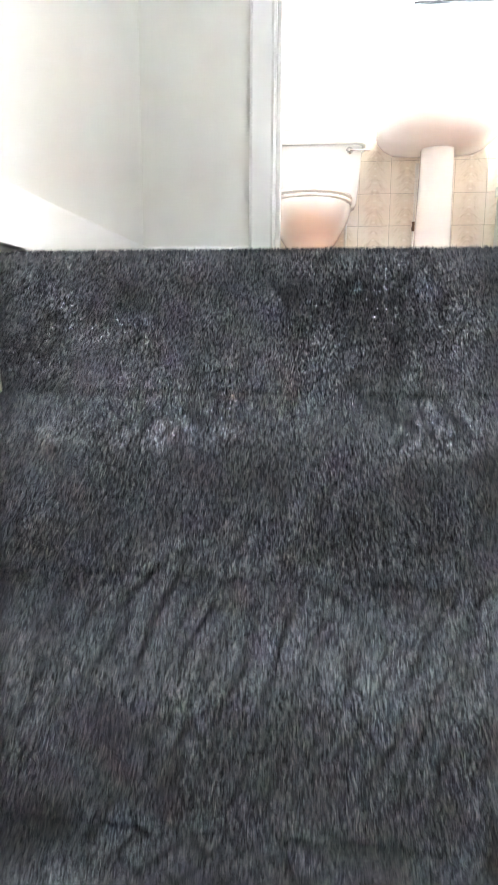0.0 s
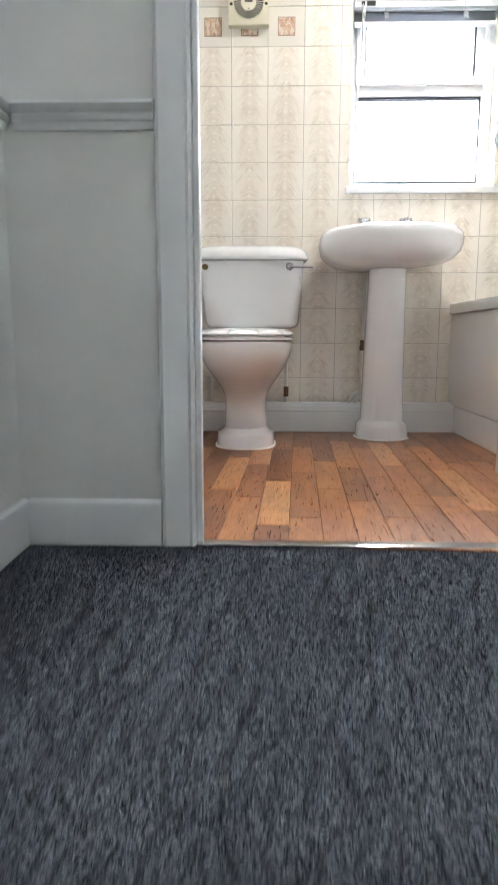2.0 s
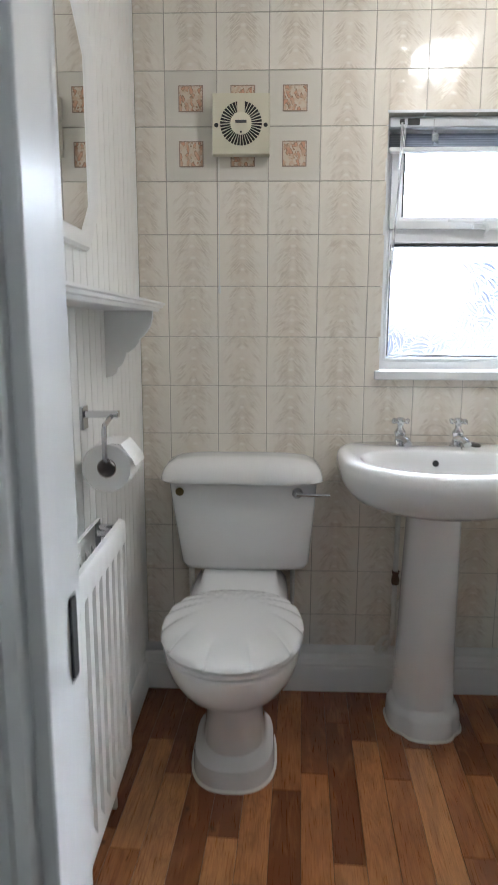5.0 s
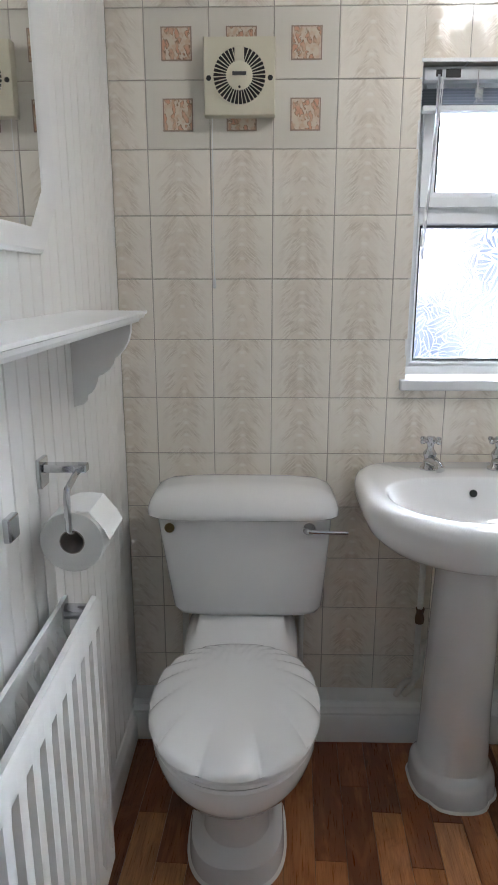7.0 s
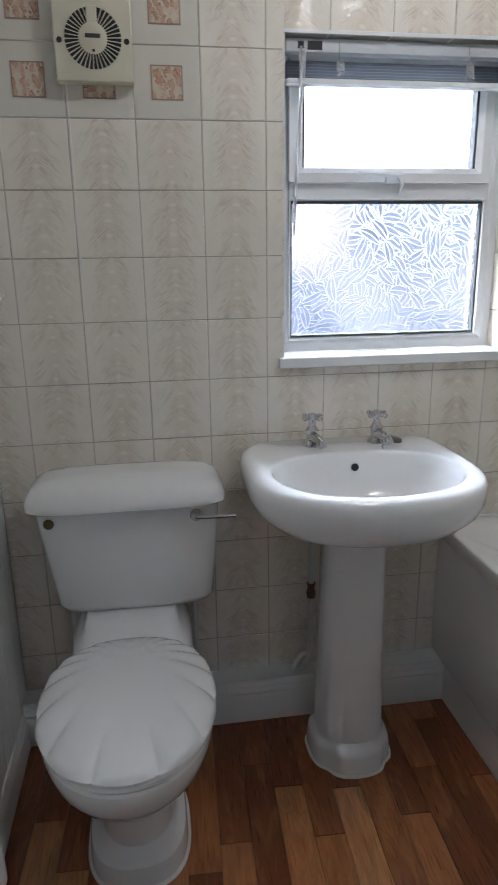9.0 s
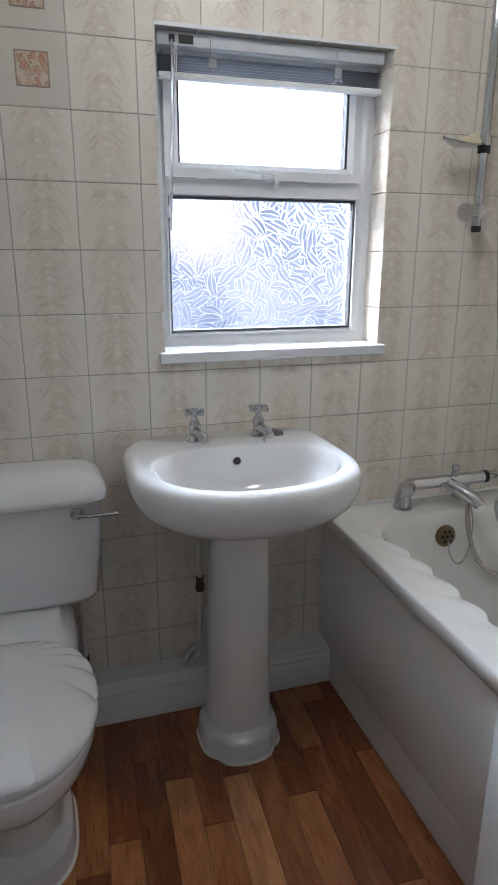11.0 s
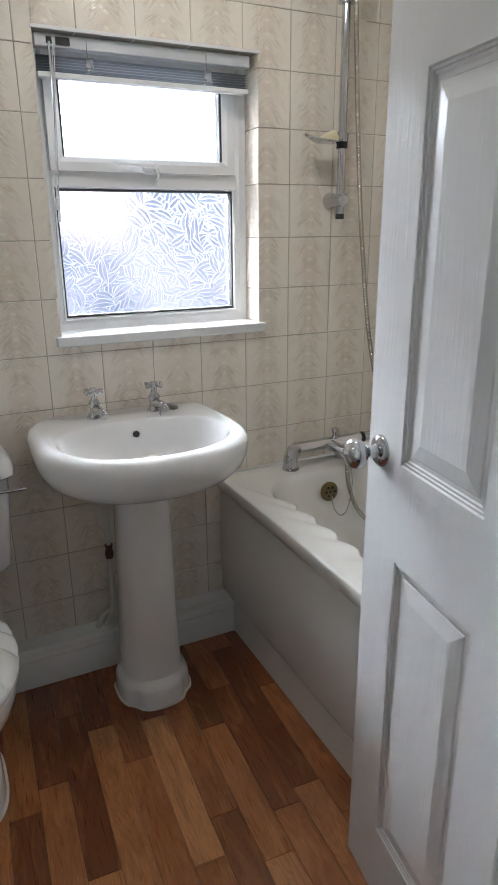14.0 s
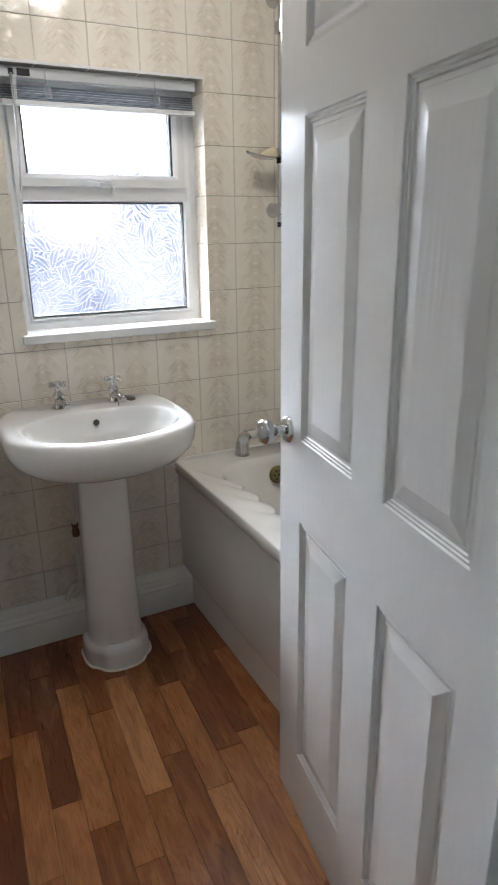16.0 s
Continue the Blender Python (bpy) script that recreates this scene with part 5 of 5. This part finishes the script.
part("core", loft([ring(CR, 2.873), ring(CR - 0.0015, 2.873), ring(CR - 0.0015, 2.971), ring(CR, 2.971), ring(CR, 2.873)], False, False), CARD, roll, "grey cardboard core", 50)
bm = loft([[(RXc + 0.004, y, RZ + RR + 0.0006), (RXc + 0.030, y, RZ + RR - 0.002), (RXc + 0.052, y, RZ + 0.022), (RXc + 0.0605, y, RZ + 0.004), (RXc + 0.060, y, RZ + 0.003), (RXc + 0.0515, y, RZ + 0.020), (RXc + 0.029, y, RZ + RR - 0.004), (RXc + 0.004, y, RZ + RR - 0.001)] for y in (2.875, 2.969)])
part("loose_sheet", bm, PAPER, roll, "loose end of the paper")
latch = thing("robe_hook", LEFT, 2.79, 0.94, "small square chrome wall hook", "hook")
part("plate", boxed(LEFT, LEFT + 0.012, 2.775, 2.812, 0.925, 0.962, bevel=0.003), CHROME, latch)

# ---- extractor fan with pull cord ----
fan = thing("extractor_fan", -0.232, 3.57, 1.67, "cream plastic extractor fan on the tiled wall", "extractor fan")
FX, FZ, FYF = -0.2315, 1.751, 3.562
part("housing", loft([[(FX + s * w, y, FZ + t * w) for s, t in ((-1, -1), (1, -1), (1, 1), (-1, 1))] for w, y in ((0.078, BACK - 0.001), (0.082, BACK - 0.004), (0.083, FYF + 0.006), (0.081, FYF), (0.060, FYF - 0.0005))]), PLASTIC, fan)
part("vent", lathe([(0.060, 0.0), (0.060, 0.001), (0.0, 0.001)], (FX, FYF - 0.001, FZ), (0, -1, 0), 40), DARK, fan, "dark vent opening")
for k in range(38):
    a = 2 * math.pi * k / 38 + 0.04
    c, s = math.cos(a), math.sin(a)
    if s > 0.96:
        continue
    bm = bmesh.new()
    vs = []
    for r, w in ((0.029, 0.0006), (0.061, 0.0011)):
        for sg in (-1, 1):
            for yy in (FYF - 0.002, FYF - 0.0045):
                vs.append(bm.verts.new((FX + r * c - sg * w * s, yy, FZ + r * s + sg * w * c)))
    bmesh.ops.convex_hull(bm, input=vs)
    part("louvre", bm, PLASTIC, fan)
part("rim", lathe([(0.060, 0.0), (0.063, 0.0), (0.063, 0.0035), (0.060, 0.0035), (0.060, 0.0)], (FX, FYF, FZ), (0, -1, 0), 48), PLASTIC, fan, "", 40)
part("hub", lathe([(0.0305, 0.0), (0.0305, 0.005), (0.029, 0.006), (0.0, 0.006)], (FX, FYF, FZ), (0, -1, 0), 32), PLASTIC, fan, "", 40)
part("tab", boxed(FX - 0.011, FX + 0.011, FYF - 0.005, FYF, FZ + 0.026, FZ + 0.062, bevel=0.002), PLASTIC, fan)
bm = boxed(FX - 0.016, FX + 0.016, FYF - 0.0068, FYF - 0.006, FZ + 0.000, FZ + 0.008)
part("maker_mark", bm, PEN, fan, "small dark printed mark")
for dx in (-0.071, 0.071):
    part("screw_hole", lathe([(0.006, 0.0), (0.006, 0.001), (0.0, 0.0012)], (FX + dx, FYF - 0.0004, FZ - 0.004), (0, -1, 0), 14), DARK, fan)
part("screw_hole", lathe([(0.003, 0.0), (0.003, 0.001), (0.0, 0.0012)], (FX, FYF - 0.006, FZ - 0.024), (0, -1, 0), 10), DARK, fan)
bm = tube([(-0.297, 3.582, 1.668), (-0.297, 3.586, 1.30)], 0.0011, 6)
lathe([(0.0015, 0.0), (0.0045, 0.003), (0.0035, 0.022), (0.0015, 0.026)], (-0.297, 3.586, 1.275), n=10, bm=bm)
part("pull_cord", bm, CORD, fan, "thin white pull cord")

# ---- ceiling lamp ----
LX, LY = 0.48, 2.97
lamp = thing("ceiling_lamp", LX, LY, ROOM_TOP, "round opal ceiling lamp, switched on", "ceiling lamp")
part("base", lathe([(0.108, 0.0), (0.108, -0.016), (0.100, -0.020)], (LX, LY, ROOM_TOP), n=40), UPVC, lamp, "", 40)
part("shade", lathe([(0.100, -0.018), (0.099, -0.040), (0.090, -0.062), (0.068, -0.080), (0.036, -0.089), (0.0, -0.091)], (LX, LY, ROOM_TOP), n=40), LAMP, lamp, "lit opal shade", 60)

# ---- tiles ----
GAP, TT = 0.0019, 0.007


def tile_mesh(x0, x1, z0, z1):
    """One tile with an eased edge; its own origin is the middle of a whole tile. The face looks to -y."""
    e = 0.0012
    rows = [[(x0, TT, z0), (x1, TT, z0), (x1, TT, z1), (x0, TT, z1)], [(x0, e, z0), (x1, e, z0), (x1, e, z1), (x0, e, z1)], [(x0 + e, 0, z0 + e), (x1 - e, 0, z0 + e), (x1 - e, 0, z1 - e), (x0 + e, 0, z1 - e)]]
    bm = loft(rows, False, True)
    me = bpy.data.meshes.new("tile")
    bm.to_mesh(me)
    bm.free()
    return me


meshes = {}


def tile(key, material, parent, m):
    k = (*(round(v, 4) for v in key), material.name)
    if k not in meshes:
        meshes[k] = tile_mesh(*key)
        meshes[k].materials.append(material)
    ob = new("tile", meshes[k])
    ob.parent = parent
    ob.matrix_basis = m
    return ob


def span(c, lo, hi):
    """A tile's extent about its middle c, cut to lo..hi."""
    a, b = max(-P / 2 + GAP / 2, lo - c), min(P / 2 - GAP / 2, hi - c)
    return (a, b) if b - a > 0.012 else None


rng = random.Random(11)
DECO = {(-3, 1), (-2, 1), (-1, 1), (-3, 2), (-2, 2), (-1, 2)}
for i in range(-4, 10):
    for j in range(-9, 7):
        cx, cz = (i + 0.5) * P, Z0 + (j + 0.5) * P
        sx, sz = span(cx, LEFT, RIGHT), span(cz, 0.10, ROOM_TOP)
        if not sx or not sz:
            continue
        pieces = [(cx + sx[0], cx + sx[1], cz + sz[0], cz + sz[1])]
        x0, x1, z0, z1 = pieces[0]
        if x1 > WX0 and x0 < WX1 and z1 > WZ0 - 0.024 and z0 < WZ1:
            pieces = [q for q in ((x0, min(x1, WX0), z0, z1), (max(x0, WX1), x1, z0, z1), (max(x0, WX0), min(x1, WX1), z0, WZ0 - 0.026), (max(x0, WX0), min(x1, WX1), WZ1, z1)) if q[1] - q[0] > 0.012 and q[3] - q[2] > 0.012]
        mt = PLAINTILE if (i, j) in DECO else TILE
        for q in pieces:
            tip = (rng.gauss(0, 0.25), rng.gauss(0, 0.25))
            tile((q[0] - cx, q[1] - cx, q[2] - cz, q[3] - cz), mt, wall_north, pose(cx, BACK - rng.uniform(0, 0.0008), cz, tip[0] * 0.5, 0, tip[1] * 0.5))
        if (i, j) in DECO:
            motif = part("motif", boxed(-0.036, 0.036, -0.0012, 0.0004, -0.036, 0.036), MOTIFEDGE, wall_north, "faded peach leaf motif in a dark line")
            motif.matrix_basis = pose(cx, BACK - 0.0009, cz)
            inner_m = part("picture", boxed(-0.033, 0.033, -0.0018, -0.0004, -0.033, 0.033), MOTIF)
            inner_m.parent = motif
for i in range(0, 11):
    for j in range(-7, 7):
        cy, cz = BACK - (i + 0.5) * P, Z0 + (j + 0.5) * P
        sz, sy = span(cz, 0.10, ROOM_TOP), span(cy, INNER, BACK)
        if not sy or not sz:
            continue
        tile((-sy[1], -sy[0], sz[0], sz[1]), TILE, wall_east, pose(RIGHT - rng.uniform(0, 0.0008), cy, cz, 0, 0, -90 + rng.gauss(0, 0.15)))
# reveal tiles beside the window
for j in range(-3, 3):
    cz = Z0 + (j + 0.5) * P
    sz = span(cz, WZ0, WZ1)
    if sz:
        tile((-0.048, 0.042, sz[0], sz[1]), TILE, wall_north, pose(WX1, BACK + 0.048, cz, 0, 0, -90))
# sliver tiles under the window head
for i in range(1, 6):
    a, b = max(i * P + GAP, WX0), min((i + 1) * P - GAP, WX1)
    if b - a > 0.012:
        tile((a - (i + 0.5) * P, b - (i + 0.5) * P, -0.045, 0.045), PLAINTILE, wall_north, pose((i + 0.5) * P, BACK + 0.047, WZ1 - 0.0005, 90, 0, 0))

# ---- floor boards ----
STRIP, SLANT = 0.073, 2.7
floor = tagged(new("floor"), "honey and brown oak strip floor", "floor", "", "structure")
floor.matrix_basis = pose(-0.0875, 2.30, 0.0, 0, 0, -SLANT)
rng = random.Random(4)
board_meshes = {}


def board(length):
    k = round(length, 3)
    if k not in board_meshes:
        g, e = 0.0005, 0.0007
        rows = [[(g, g, -0.004), (STRIP - g, g, -0.004), (STRIP - g, length - g, -0.004), (g, length - g, -0.004)],
                [(g, g, -e), (STRIP - g, g, -e), (STRIP - g, length - g, -e), (g, length - g, -e)],
                [(g + e, g + e, 0), (STRIP - g - e, g + e, 0), (STRIP - g - e, length - g - e, 0), (g + e, length - g - e, 0)]]
        bm = loft(rows, False, True)
        me = bpy.data.meshes.new("plank")
        bm.to_mesh(me)
        bm.free()
        me.materials.append(WOOD)
        board_meshes[k] = me
    return board_meshes[k]


# strip by strip: where boards meet, and how light each board is, from the door inwards
STRIPS = {
    -6: ((0.54, 0.94), (0.5, 0.7, 0.35)), -5: ((-0.12, 0.317, 0.80), (0.45, 0.5, 0.7, 0.3)), -4: ((-0.08, 0.40, 0.88), (0.6, 0.45, 0.3, 0.45)),
    -3: ((0.107, 0.592, 1.02), (0.35, 0.72, 0.25, 0.3)), -2: ((0.029, 0.465, 0.90), (0.62, 0.35, 0.65, 0.3)), -1: ((-0.218, 0.227, 0.76), (0.3, 0.82, 0.3, 0.55)),
    0: ((-0.153, 0.353, 0.829), (0.6, 0.4, 0.62, 0.3)), 1: ((0.138, 0.539, 1.06), (0.58, 0.66, 0.2, 0.4)), 2: ((0.013, 0.436, 0.979), (0.6, 0.38, 0.68, 0.3)),
    3: ((-0.134, 0.303, 0.825), (0.5, 0.42, 0.62, 0.35)), 4: ((-0.022, 0.479, 0.958), (0.45, 0.5, 0.78, 0.3)), 5: ((0.081, 0.58, 1.04), (0.62, 0.35, 0.55, 0.35)),
    6: ((-0.06, 0.43, 0.86), (0.4, 0.66, 0.62, 0.3)), 7: ((0.06, 0.54, 1.0), (0.5, 0.62, 0.35, 0.55)), 8: ((0.10, 0.581, 1.178), (0.5, 0.6, 0.28, 0.62)), 9: ((-0.1, 0.47, 0.957), (0.4, 0.5, 0.5, 0.3)),
}
for k in range(-7, 12):
    cuts, tones = STRIPS.get(k, ((0.05 + 0.03 * (k % 5), 0.60), (0.45, 0.6, 0.4)))
    for y0, y1, tone in zip((-0.360, *cuts), (*cuts, 1.335), tones):
        ob = new("plank", board(y1 - y0))
        ob.parent = floor
        ob.color = (max(0.0, min(1.0, tone + rng.uniform(-0.05, 0.05))), 0.0, 0.0, 1.0)
        ob.matrix_basis = pose(k * STRIP, y0, rng.uniform(0.0, 0.0003))
